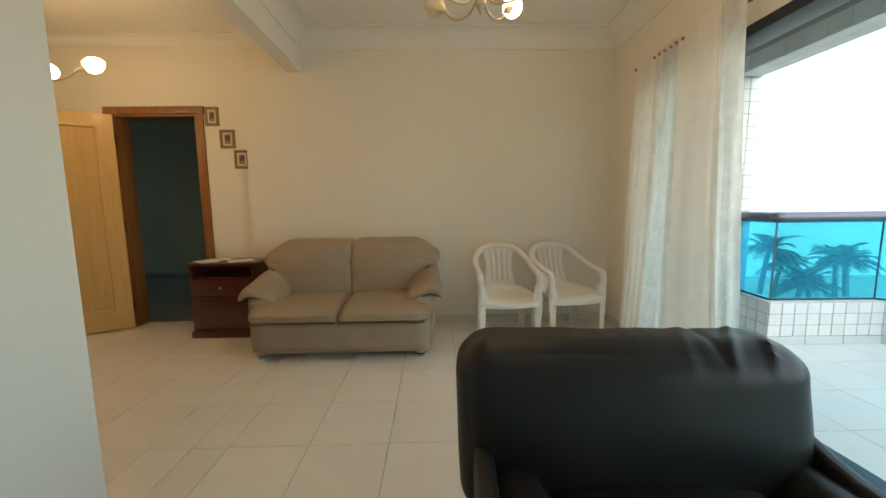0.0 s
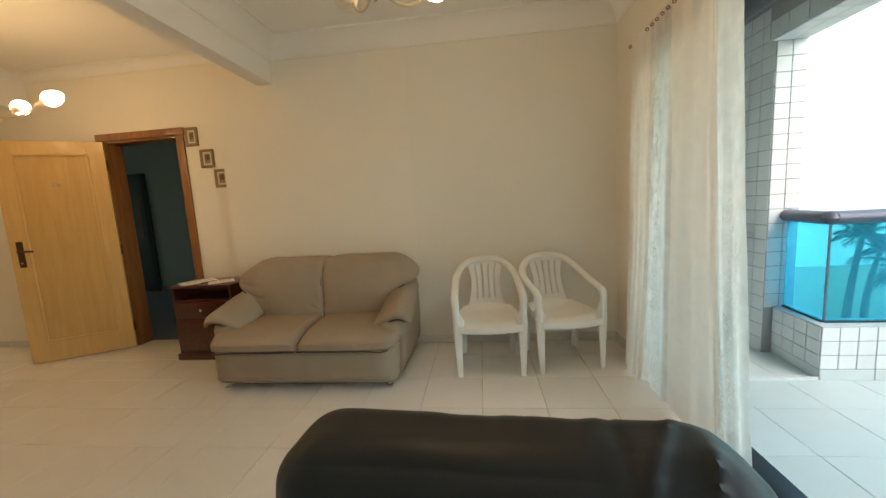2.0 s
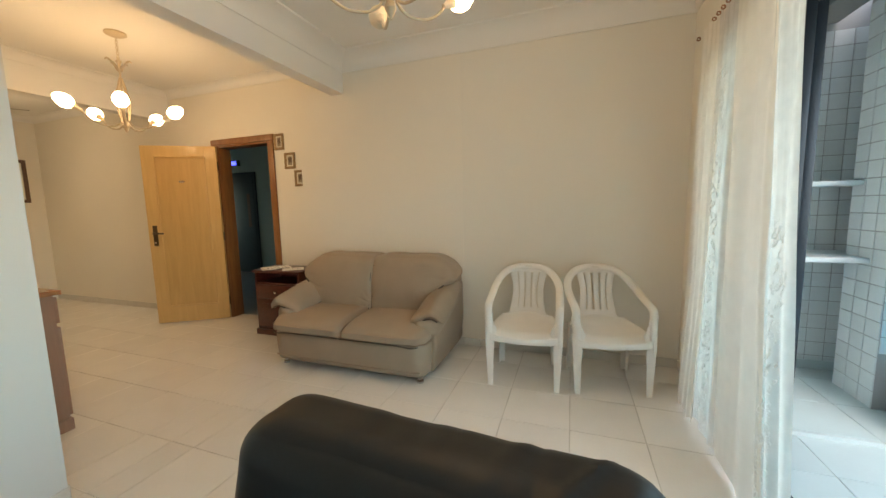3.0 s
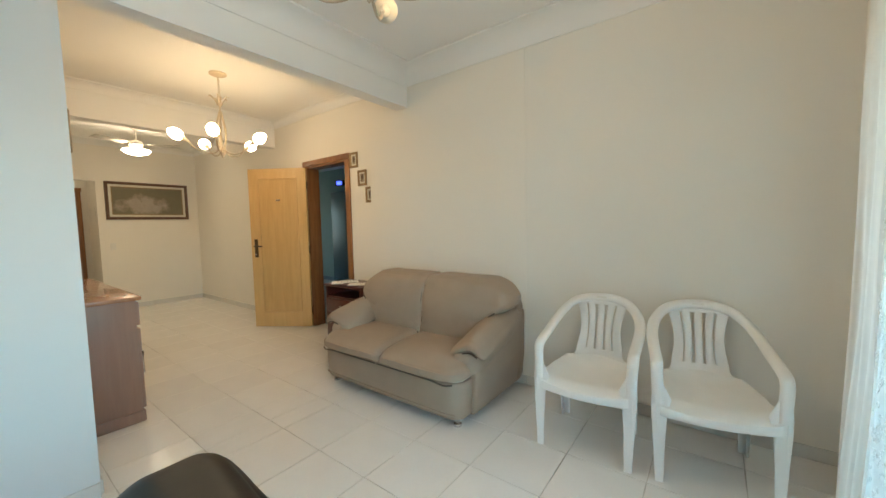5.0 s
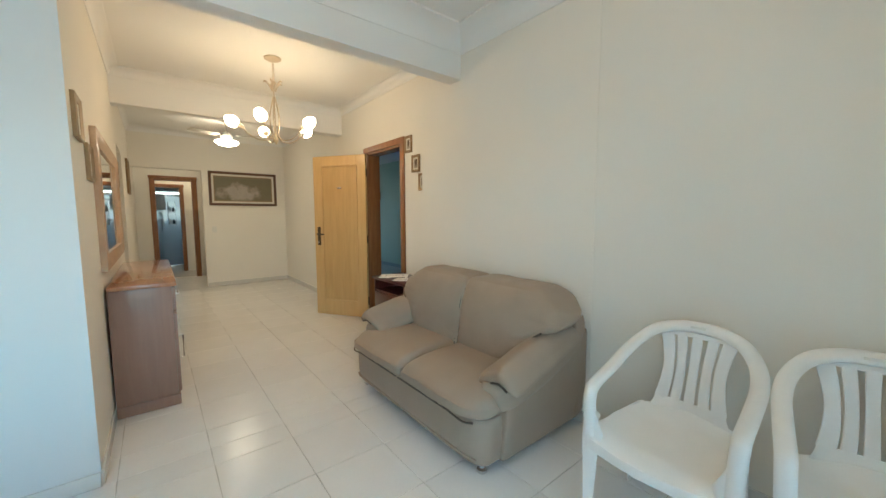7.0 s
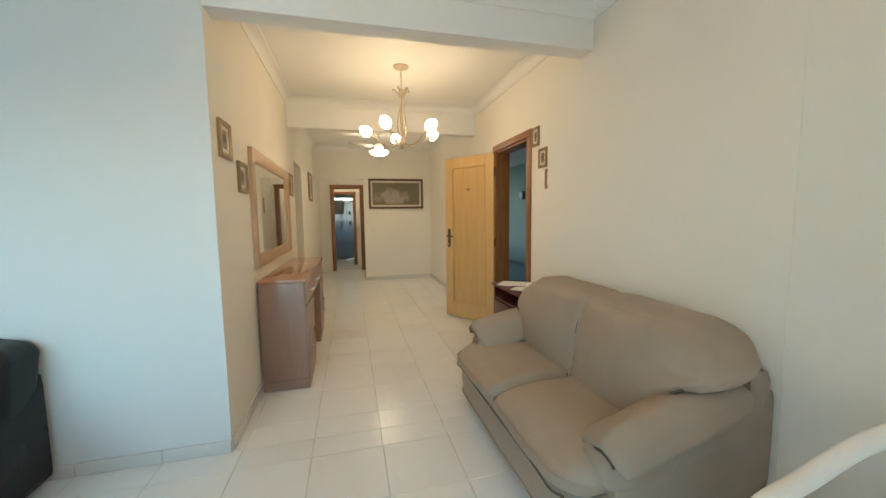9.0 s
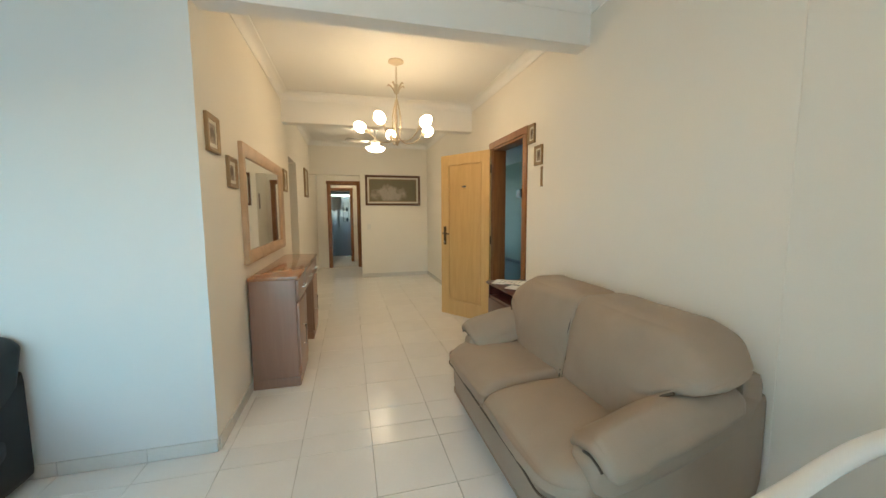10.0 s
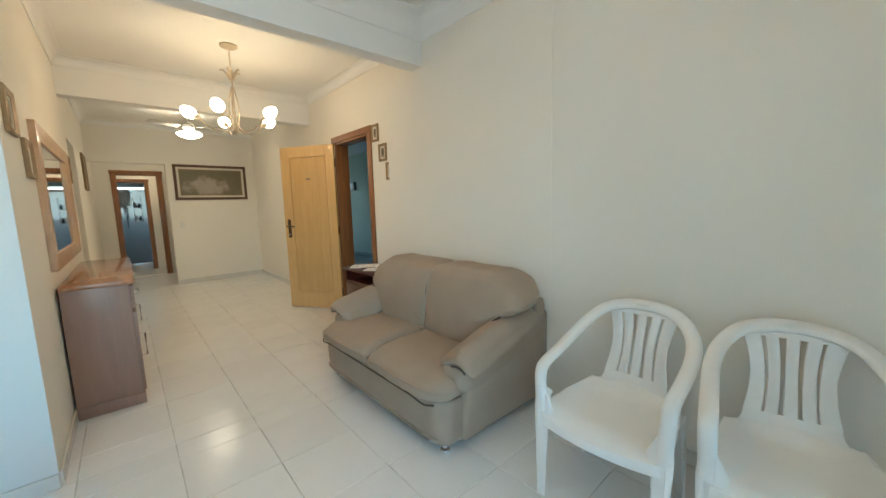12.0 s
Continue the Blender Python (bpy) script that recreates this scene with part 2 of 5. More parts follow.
def soft(bm, sx, sy, sz, r=0.05, seg=14, puff=(0, 0, 0), warp=None, rough=0.0, freq=6.0):
    """An upholstered block about the origin: rounded edges, bulged faces, slight creases, then a warp."""
    r0 = bmesh.ops.create_cube(bm, size=2)
    verts = r0["verts"]
    bmesh.ops.subdivide_edges(bm, edges=list({e for v in verts for e in v.link_edges}), cuts=seg, use_grid_fill=True)
    allv = [v for v in bm.verts if v.tag is False]
    h = (sx / 2, sy / 2, sz / 2)
    for v in allv:
        u = v.co.copy()
        p = Vector((u.x * h[0], u.y * h[1], u.z * h[2]))
        core = Vector([max(-(h[i] - r), min(h[i] - r, p[i])) for i in range(3)])
        d = p - core
        if d.length > 1e-6:
            p = core + d.normalized() * r
        for i in range(3):
            a, b = (i + 1) % 3, (i + 2) % 3
            p[i] += math.copysign(puff[i], u[i]) * abs(u[i]) ** 2 * (1 - u[a] ** 2) * (1 - u[b] ** 2) if abs(u[i]) > 1e-6 else 0
        if rough:
            p += Vector((noise.noise(p * freq), noise.noise(p * freq + Vector((7, 3, 1))), noise.noise(p * freq + Vector((2, 9, 5))))) * rough
        v.co = warp(p) if warp else p
        v.tag = True
    return bm


def arc(p, q, bulge, n=10):
    """Points from p to q bowed by the vector bulge."""
    p, q, b = Vector(p), Vector(q), Vector(bulge)
    return [p.lerp(q, i / n) + b * math.sin(math.pi * i / n) for i in range(n + 1)]


def spline(pts, n=6):
    """Catmull-Rom points through pts."""
    P = [Vector(p) for p in pts]
    P = [2 * P[0] - P[1]] + P + [2 * P[-1] - P[-2]]
    out = []
    for i in range(1, len(P) - 2):
        for k in range(n):
            t = k / n
            a, b, c, d = P[i - 1:i + 3]
            out.append(0.5 * (2 * b + (c - a) * t + (2 * a - 5 * b + 4 * c - d) * t * t + (3 * b - a - 3 * c + d) * t ** 3))
    return out + [P[-2]]


def structure(name, bm, mat, label, category):
    ob = part(name, bm, mat)
    return tagged(ob, label, category, kind="structure")


# ---------------------------------------------------------------- large structure
CEIL = 2.82
CX, CY = -1.13, 1.455          # corner of the living room wall and the passage
DW = 3.895                     # face of the wall with the entrance door
SW = 3.815                     # face of the broad pier behind the sofa
RW = 3.818                     # face of the wall behind the plastic chairs
PX = 0.095                     # end of the broad pier
XE = 1.86                      # inner face of the balcony wall
XP = -6.76                     # face of the far wall with the painting

def prism(plan, z0, z1):
    """An upright block over a plan of corners."""
    bm = bmesh.new()
    lo, hi = [bm.verts.new((x, y, z0)) for x, y in plan], [bm.verts.new((x, y, z1)) for x, y in plan]
    bm.faces.new(lo[::-1])
    bm.faces.new(hi)
    for k in range(len(plan)):
        q = (k + 1) % len(plan)
        bm.faces.new((lo[k], lo[q], hi[q], hi[k]))
    return bm


structure("wall_west", prism([(CX - 0.15, -2.2), (CX, -2.2), (CX, CY), (CX - 0.15, CY - 0.15)], 0, CEIL), M_WALLW, "painted living room wall, greyed to offset window light", "wall")
structure("wall_passage", prism([(-4.15, CY - 0.15), (CX - 0.15, CY - 0.15), (CX, CY), (-4.15, CY)], 0, CEIL), M_WALL, "cream painted passage wall with a mirror", "wall")
structure("wall_passage_far", boxed(XP - 1.6, CY - 0.15, 0, -4.9, CY, CEIL), M_WALL, "cream painted wall beyond the side opening", "wall")
structure("wall_passage_lintel", boxed(-4.9, CY - 0.15, 2.125, -4.15, CY, CEIL), M_WALL, "cream painted lintel over the side opening", "wall")
bm = boxed(-5.1, -0.6, 0, -4.9, CY - 0.15, CEIL)
box(bm, -4.15, -0.6, 0, -3.95, CY - 0.15, CEIL)
box(bm, -5.1, -0.75, 0, -3.95, -0.6, CEIL)
structure("wall_side_room", bm, M_WALL, "cream walls of the side passage", "wall")
bm = boxed(XP - 0.15, 2.46, 0, XP, DW, CEIL)
box(bm, XP - 0.15, CY, 2.16, XP, 2.46, CEIL)
structure("wall_painting", bm, M_WALL, "cream end wall with a framed painting", "wall")
bm = boxed(XP - 1.76, 2.60, 0, XP - 0.15, 2.75, CEIL)
box(bm, XP - 1.76, CY, 2.10, XP - 1.61, 2.60, CEIL)
box(bm, XP - 1.76, CY, 0, XP - 1.61, 1.77, 2.10)
box(bm, XP - 1.76, 2.44, 0, XP - 1.61, 2.60, 2.10)
structure("wall_recess", bm, M_WALL, "cream walls of the short end corridor", "wall")
bm = boxed(XP - 0.15, DW, 0, -2.99, DW + 0.15, CEIL)
box(bm, -2.20, DW, 0, -1.70, DW + 0.15, CEIL)
box(bm, -2.99, DW, 2.11, -2.20, DW + 0.15, CEIL)
structure("wall_entrance", bm, M_WALL, "cream painted wall with the entrance door", "wall")
structure("wall_pier", boxed(-1.70, SW, 0, PX, DW + 0.15, CEIL), M_WALL, "cream painted broad pier behind the sofa", "wall")
structure("wall_north", boxed(PX, RW, 0, XE + 0.15, DW + 0.15, CEIL), M_WALLN, "cream painted wall behind the plastic chairs", "wall")
structure("wall_south", boxed(CX - 0.15, -2.35, 0, 4.7, -2.2, CEIL), M_WALL, "plain painted wall closing the living room", "wall")
bm = boxed(XE, 3.25, 0, XE + 0.15, RW, CEIL)
box(bm, XE, -2.2, 2.16, XE + 0.15, 3.25, CEIL)
structure("wall_east", bm, M_WALL, "cream painted wall around the balcony door", "wall")
structure("beam_1", boxed(CX - 0.14, CY, 2.465, CX, SW, CEIL), M_CEIL, "white painted beam between living room and passage", "beam")
structure("beam_2", boxed(-3.92, CY, 2.47, -3.77, DW, CEIL), M_CEIL, "white painted beam across the passage", "beam")
structure("ceiling", boxed(-12.2, -2.35, CEIL, XE + 0.15, DW + 0.15, CEIL + 0.15), M_CEIL, "white painted ceiling", "ceiling")


def cornice(name, runs, w, h):
    """Coved plaster cornice: runs of (x0, y0, x1, y1, nx, ny), the normal pointing into the room."""
    bm = bmesh.new()
    prof = [(0, 0), (0.012, 0), (0.014, h * 0.12)] + [(0.014 + (w - 0.03) * (1 - math.cos(a)), h * 0.12 + (h * 0.76) * math.sin(a)) for a in [math.pi / 2 * k / 6 for k in range(7)]] + [(w, h * 0.9), (w, h), (0, h)]
    for x0, y0, x1, y1, nx, ny in runs:
        ends = []
        for x, y in ((x0, y0), (x1, y1)):
            ends.append([bm.verts.new((x + nx * (d - 0.004), y + ny * (d - 0.004), CEIL - h + z + 0.002)) for d, z in prof])
        n = len(prof)
        for k in range(n):
            bm.faces.new((ends[0][k], ends[0][(k + 1) % n], ends[1][(k + 1) % n], ends[1][k]))
        bm.faces.new(ends[0][::-1])
        bm.faces.new(ends[1])
    structure(name, bm, M_CEIL, "white coved plaster cornice", "cornice")


cornice("cornice_living", [(CX, SW, XE, SW, 0, -1), (XE, -2.2, XE, RW, -1, 0), (CX, -2.2, CX, SW, 1, 0)], 0.16, 0.16)
cornice("cornice_passage", [(CX - 0.14, CY, -3.77, CY, 0, 1), (-3.77, CY, -3.77, DW, 1, 0), (-3.77, DW, -1.7, DW, 0, -1), (CX - 0.14, CY, CX - 0.14, SW, -1, 0),
                            (-1.7, SW, CX - 0.14, SW, 0, -1), (-3.92, CY, -3.92, DW, -1, 0), (-3.92, DW, XP, DW, 0, -1), (XP, CY, XP, DW, 1, 0), (-3.92, CY, XP, CY, 0, 1)], 0.09, 0.09)


def skirting(name, x0, y0, x1, y1, nx, ny, h=0.075, t=0.012):
    """Tile skirting cut in lengths of one floor tile."""
    base = thing(name, "glazed cream tile skirting with dark joints", "baseboard", kind="structure")
    L = math.hypot(x1 - x0, y1 - y0)
    p0, p1, grid = (x0, x1, 0.25) if abs(x1 - x0) > abs(y1 - y0) else (y0, y1, 2.31)
    cuts = sorted([0.0, 1.0] + [f for f in ((grid + 0.4 * k - p0) / (p1 - p0) for k in range(-32, 33)) if 0.02 < f < 0.98])
    for a, b in zip(cuts, cuts[1:]):
        a, b = a + 0.0012 / L, b - 0.0012 / L
        ax, ay, bx, by = x0 + (x1 - x0) * a, y0 + (y1 - y0) * a, x0 + (x1 - x0) * b, y0 + (y1 - y0) * b
        part("skirting_tile", boxed(min(ax, bx, ax + nx * t, bx + nx * t), min(ay, by, ay + ny * t, by + ny * t), 0.001, max(ax, bx, ax + nx * t, bx + nx * t), max(ay, by, ay + ny * t, by + ny * t), h, 0.002, 1), M_SKIRT, base)
    return base


skirting("baseboard_west", CX, -2.2, CX, CY, 1, 0)
skirting("baseboard_passage", CX - 0.01, CY, -4.15, CY, 0, 1)
skirting("baseboard_far", -4.9, CY, XP, CY, 0, 1)
skirting("baseboard_painting", XP, 2.47, XP, DW, 1, 0)
skirting("baseboard_entrance", XP, DW, -3.08, DW, 0, -1)
skirting("baseboard_jamb", -2.11, DW, -1.70, DW, 0, -1)
skirting("baseboard_pier", -1.70, SW, PX, SW, 0, -1)
skirting("baseboard_north", PX, RW, XE, RW, 0, -1)
skirting("baseboard_east", XE, 3.26, XE, RW, -1, 0)

structure("floor", boxed(-12.2, -2.35, -0.12, XE + 0.12, DW + 0.15, -0.004), M_GROUT, "glazed cream floor tiles with thin dark joints", "floor")
structure("balcony_floor", boxed(XE + 0.12, -2.35, -0.12, 4.7, 4.25, -0.004), M_GROUT, "white glazed balcony floor tiles", "floor")

# ---------------------------------------------------------------- entrance door
def door_frame(name, w, top, depth, trim, m, label):
    """Casing round an opening w wide from x=0, y=0 at the room face, going back by depth."""
    base = thing(name, label, "door frame", m, kind="structure")
    for x0, x1 in ((-trim, 0.012), (w - 0.012, w + trim)):
        part("casing", boxed(x0, -0.018, 0, x1, 0, top + 0.004, 0.006), M_FRAME, base)
    for x0, x1 in ((0.0, 0.022), (w - 0.022, w)):
        part("jamb", boxed(x0, -0.006, 0, x1, depth, top - 0.02, 0.003), M_FRAME, base)
    part("head_jamb", boxed(0, -0.006, top - 0.022, w, depth, top, 0.003), M_FRAME, base)
    part("head_casing", boxed(-trim - 0.012, -0.026, top, w + trim + 0.012, 0, top + trim, 0.008), M_FRAME, base)
    return base


door_frame("door_frame_1", 0.79, 2.11, 0.152, 0.07, pose(-2.99, DW, 0), "brown wooden casing of the entrance door")

door = thing("door_1", "open honey-coloured wooden door with one tall panel", "door", pose(-2.975, DW - 0.03, 0.012, 0, 0, 180 + 33.5), kind="structure")
LW, LH, LT = 0.775, 2.085, 0.036
for n, b in (("stile", (0, 0, 0, 0.13, LT, LH)), ("stile", (LW - 0.13, 0, 0, LW, LT, LH)), ("rail", (0.13, 0, 0, LW - 0.13, LT, 0.20)), ("rail", (0.13, 0, LH - 0.13, LW - 0.13, LT, LH))):
    part(n, boxed(*b, 0.002, 1), M_DOOR, door)
part("panel", boxed(0.125, 0.010, 0.195, LW - 0.125, LT - 0.010, LH - 0.125), M_DOORP, door)
for yy, s in ((0.0, -1), (LT, 1)):
    bm = bmesh.new()
    for a, b in (((0.13, 0.20), (0.13, LH - 0.13)), ((LW - 0.13, 0.20), (LW - 0.13, LH - 0.13)), ((0.13, 0.20), (LW - 0.13, 0.20)), ((0.13, LH - 0.13), (LW - 0.13, LH - 0.13))):
        tube(bm, [(a[0], yy, a[1]), (b[0], yy, b[1])], 0.011, 8)
    part("moulding", bm, M_DOOR, door)
for yy, s in ((0.0, -1), (LT, 1)):
    h = part("handle_plate", boxed(LW - 0.092, yy - 0.004 if s < 0 else yy, 0.93, LW - 0.045, yy if s < 0 else yy + 0.004, 1.17, 0.0015, 1), M_BRASS, door, "dark bronze handle plate")
    part("lever", tube(bmesh.new(), [(LW - 0.065, yy, 1.08), (LW - 0.065, yy + s * 0.045, 1.08), (LW - 0.09, yy + s * 0.05, 1.08), (LW - 0.17, yy + s * 0.048, 1.075)], [0.011, 0.010, 0.011, 0.009], 8), M_BRASS, h)
    part("key_cylinder", tube(bmesh.new(), [(LW - 0.065, yy, 0.97), (LW - 0.065, yy + s * 0.012, 0.97)], 0.011, 10), M_CHROME, h)
    part("number_plate", boxed(LW / 2 - 0.03, yy + s * 0.001 - (0.0 if s > 0 else 0.002), 1.665, LW / 2 + 0.03, yy + s * 0.001 + (0.002 if s > 0 else 0), 1.685), M_CHROME, door).location.y = -s * 0.008
for z in (0.22, 1.02, 1.86):
    part("hinge", tube(bmesh.new(), [(-0.004, LT / 2, z - 0.05), (-0.004, LT / 2, z + 0.05)], 0.008, 8), M_BRASS, door)

# ---------------------------------------------------------------- lift hall beyond the door
HY = 6.6
bm = boxed(-9.4, HY, 0, -0.9, HY + 0.15, 2.7)
box(bm, -1.05, DW + 0.15, 0, -0.9, HY, 2.7)
structure("hall_wall", bm, M_TEAL, "dim teal painted lift hall wall", "wall")
# unseen end wall; its opening is added to let daylight into the hall
bm = boxed(-9.55, DW + 0.15, 0, -9.4, HY + 0.15, 0.6)
box(bm, -9.55, DW + 0.15, 2.3, -9.4, HY + 0.15, 2.7)
box(bm, -9.55, DW + 0.15, 0.6, -9.4, 4.4, 2.3)
box(bm, -9.55, 6.2, 0.6, -9.4, HY + 0.15, 2.3)
structure("hall_wall_end", bm, M_TEAL, "unseen teal hall end wall with an opening added for daylight", "wall")
structure("hall_back_wall", boxed(-9.4, DW + 0.152, 0, XP - 0.15, DW + 0.30, 2.7), M_TEAL, "teal painted hall wall", "wall")
structure("hall_ceiling", boxed(-9.55, DW + 0.15, 2.7, -0.9, HY + 0.15, 2.84), M_CEIL, "plain hall ceiling", "ceiling")
structure("hall_floor", boxed(-9.55, DW + 0.15, -0.12, -0.9, HY + 0.15, -0.006), M_HALLF, "dark stone lift hall floor", "floor")
structure("hall_skirting", boxed(-9.4, HY - 0.015, 0, -1.05, HY, 0.09, 0.003), M_HALLF, "dark stone skirting", "baseboard")
lift = thing("door_2", "closed dark grey lift door in the hall", "lift door", pose(-6.15, HY - 0.03, 0), kind="structure")
M_LIFT = material("lift_door_paint", (0.055, 0.075, 0.075), 0.4, 0.2, var=0.08)
part("frame", boxed(-0.06, 0, 0, 0.86, 0.03, 2.16, 0.006), M_LIFT, lift)
part("leaf", boxed(0, -0.012, 0.01, 0.80, 0, 2.10, 0.004), M_LIFT, lift)
part("window_strip", boxed(0.62, -0.016, 1.0, 0.70, -0.012, 1.7), M_DARKF, lift)
disp = thing("lift_display", "small lift display with blue lit figures", "display", pose(-5.85, HY - 0.04, 2.36))
part("case", boxed(-0.16, 0, -0.06, 0.16, 0.04, 0.06, 0.006), M_LIFT, disp)
part("screen", boxed(-0.09, -0.004, -0.04, 0.09, 0, 0.04), M_LED, disp, "glowing blue screen")
pb = thing("hall_notice_box", "small dark box on the teal hall wall", "wall box", pose(-7.7, HY - 0.05, 1.87))
part("case", boxed(-0.13, 0, -0.11, 0.13, 0.05, 0.11, 0.008), M_LIFT, pb)
part("cover", boxed(-0.10, -0.006, -0.08, 0.10, 0, 0.08, 0.003), M_DARKF, pb)

# ---------------------------------------------------------------- end corridor and bathroom
door_frame("door_frame_2", 0.67, 2.10, 0.152, 0.07, pose(XP - 1.61, 1.77, 0, 0, 0, 90), "brown wooden casing of the far doorway")
BX = XP - 2.75
bm = boxed(BX - 0.12, CY - 0.15, 2.02, BX, 3.4, CEIL)
box(bm, BX - 0.12, CY - 0.15, 0, BX, 1.70, 2.02)
box(bm, BX - 0.12, 2.27, 0, BX, 3.4, 2.02)
box(bm, BX, 2.72, 0, XP - 1.76, 2.87, CEIL)
box(bm, BX, CY - 0.15, 0, XP - 1.6, CY, CEIL)
structure("wall_lobby", bm, M_WALL, "cream walls of the bathroom lobby", "wall")
door_frame("door_frame_3", 0.57, 2.02, 0.122, 0.06, pose(BX, 1.70, 0, 0, 0, 90), "brown wooden casing of the bathroom door")
bm = boxed(BX - 2.4, 1.2, 0, BX - 0.12, 1.32, CEIL)
box(bm, BX - 2.4, 3.0, 0, BX - 0.12, 3.12, CEIL)
box(bm, BX - 2.5, 1.2, 0, BX - 2.4, 3.12, 1.20)
box(bm, BX - 2.5, 1.2, 2.05, BX - 2.4, 3.12, CEIL)
box(bm, BX - 2.5, 1.2, 1.20, BX - 2.4, 1.62, 2.05)
box(bm, BX - 2.5, 2.60, 1.20, BX - 2.4, 3.12, 2.05)
structure("wall_bathroom", bm, M_BATHT, "pale tiled bathroom walls with a window opening", "wall")
bw = thing("window_1", "small frosted bathroom window", "window", pose(BX - 2.45, 1.62, 1.20), kind="structure")
part("pane", boxed(-0.004, 0.03, 0.03, 0.004, 0.95, 0.82), glass("frosted_window_glass", (0.90, 0.88, 0.84), 0.5, 1.1), bw)
for q in ((0, 0, 0.98, 0.03), (0, 0.82, 0.98, 0.85), (0, 0.03, 0.03, 0.82), (0.95, 0.03, 0.98, 0.82)):
    part("window_frame", boxed(-0.02, q[0], q[1], 0.02, q[2], q[3], 0.003), M_CHROME, bw)
sh = thing("shower_screen", "frosted glass shower screen with a metal head rail", "shower screen", pose(BX - 1.3, 1.32, 0))
part("pane", boxed(0, 0, 0.02, 0.008, 0.62, 1.85), M_FROST, sh, "frosted grey glass")
part("pane", boxed(0.02, 0.52, 0.02, 0.028, 1.15, 1.85), M_FROST, sh, "frosted grey glass")
part("head_rail", boxed(-0.01, 0, 1.85, 0.04, 1.68, 1.90, 0.004), M_CHROME, sh)
part("sill_rail", boxed(-0.01, 0, 0, 0.04, 1.68, 0.03, 0.004), M_CHROME, sh)
part("handle", tube(bmesh.new(), [(0.06, 0.58, 0.95), (0.06, 0.58, 1.25)], 0.01, 8), M_CHROME, sh)
sw = thing("shower_fixture", "chrome wall shower head in the bathroom", "shower", pose(BX - 2.36, 2.2, 1.95))
part("arm", tube(bmesh.new(), [(-0.04, 0, 0), (0.2, 0, 0.03), (0.26, 0, -0.02)], 0.012, 8), M_CHROME, sw)
part("rose", lathe(bmesh.new(), [(0.015, 0.03), (0.03, 0.02), (0.07, 0.0), (0.07, -0.012)], 16, (0.27, 0, -0.05)), M_CHROME, sw)
def draped(w, h, n=18):
    """A towel hung over a rail along y: folded over, with soft vertical creases."""
    bm, rows = bmesh.new(), []
    for i in range(n + 1):
        y = w * i / n
        wob = 0.010 * math.sin(y * 40) + 0.006 * math.sin(y * 93 + 1)
        low = h * (1 + 0.06 * math.sin(y * 21))
        line = [(0.055 + wob, -low), (0.050 + wob * 0.7, -low * 0.5), (0.046, -0.02), (0.030, 0.008), (0.0, 0.008), (-0.016, -0.02), (-0.020, -low * 0.6)]
        rows.append([bm.verts.new((x, y, z)) for x, z in line] + [bm.verts.new((x - 0.008 if x > 0.01 else x + 0.008, y, z - 0.004)) for x, z in line[::-1]])
    for a, b in zip(rows, rows[1:]):
        for k in range(len(a)):
            bm.faces.new((a[k], a[(k + 1) % len(a)], b[(k + 1) % len(b)], b[k]))
    bm.faces.new(rows[0][::-1])
    bm.faces.new(rows[-1])
    return bm


tw = thing("towel", "white towel hung over the shower screen rail", "towel", pose(BX - 1.3, 1.70, 1.902))
part("cloth", draped(0.30, 0.42), material("white_towelling", (0.80, 0.79, 0.77), 0.9, var=0.06, scale=20, fine=200, bump=0.2), tw)
cad = thing("shower_caddy", "chrome wire shower caddy with bottles", "shower caddy", pose(BX - 1.262, 2.12, 1.10))
part("wire_back", tube(bmesh.new(), [(0, -0.08, 0), (0, -0.08, 0.62), (0, 0.08, 0.62), (0, 0.08, 0)], 0.006, 6), M_CHROME, cad)
for z in (0.02, 0.34):
    part("basket", tube(bmesh.new(), [(0, -0.08, z), (0.10, -0.08, z), (0.10, 0.08, z), (0, 0.08, z), (0, -0.08, z)], 0.006, 6), M_CHROME, cad)
    part("basket_floor", boxed(0.0, -0.078, z - 0.008, 0.098, 0.078, z - 0.003), M_CHROME, cad)
    for y, h, mt in ((-0.045, 0.17, M_PLASTIC), (0.035, 0.13, M_LIFT)):
        part("bottle", lathe(bmesh.new(), [(0.026, 0.0), (0.028, 0.01), (0.028, h * 0.7), (0.012, h * 0.82), (0.012, h)], 14, (0.05, y, z - 0.002)), mt, cad)

structure("threshold_1", boxed(XP - 1.76, 1.795, -0.002, XP - 1.61, 2.415, 0.012, 0.003), M_SKIRT, "pale stone threshold of the far doorway", "threshold")
wc = thing("toilet", "white ceramic toilet beside the shower", "toilet", pose(BX - 0.75, 2.62, 0, 0, 0, 0))
part("bowl", lathe(bmesh.new(), [(0.11, 0), (0.12, 0.1), (0.16, 0.25), (0.19, 0.38), (0.18, 0.40)], 20), M_PLASTIC, wc)
part("lid", lathe(bmesh.new(), [(0.19, 0.40), (0.20, 0.41), (0.19, 0.43)], 20), M_PLASTIC, wc)
part("cistern", boxed(-0.19, 0.18, 0.38, 0.19, 0.37, 0.76, 0.03), M_PLASTIC, wc)

cl = thing("ceiling_lamp", "small lit round ceiling lamp in the end corridor", "ceiling lamp", pose(XP - 0.9, 2.05, 0))
part("base", lathe(bmesh.new(), [(0.10, CEIL), (0.10, CEIL - 0.02)], 20), M_FAN, cl)
part("bowl", lathe(bmesh.new(), [(0.12, CEIL - 0.02), (0.12, CEIL - 0.04), (0.08, CEIL - 0.075), (0.02, CEIL - 0.085)], 24), glow("lit_corridor_bowl", (1.0, 0.82, 0.58), 14.0), cl, "glowing glass bowl")
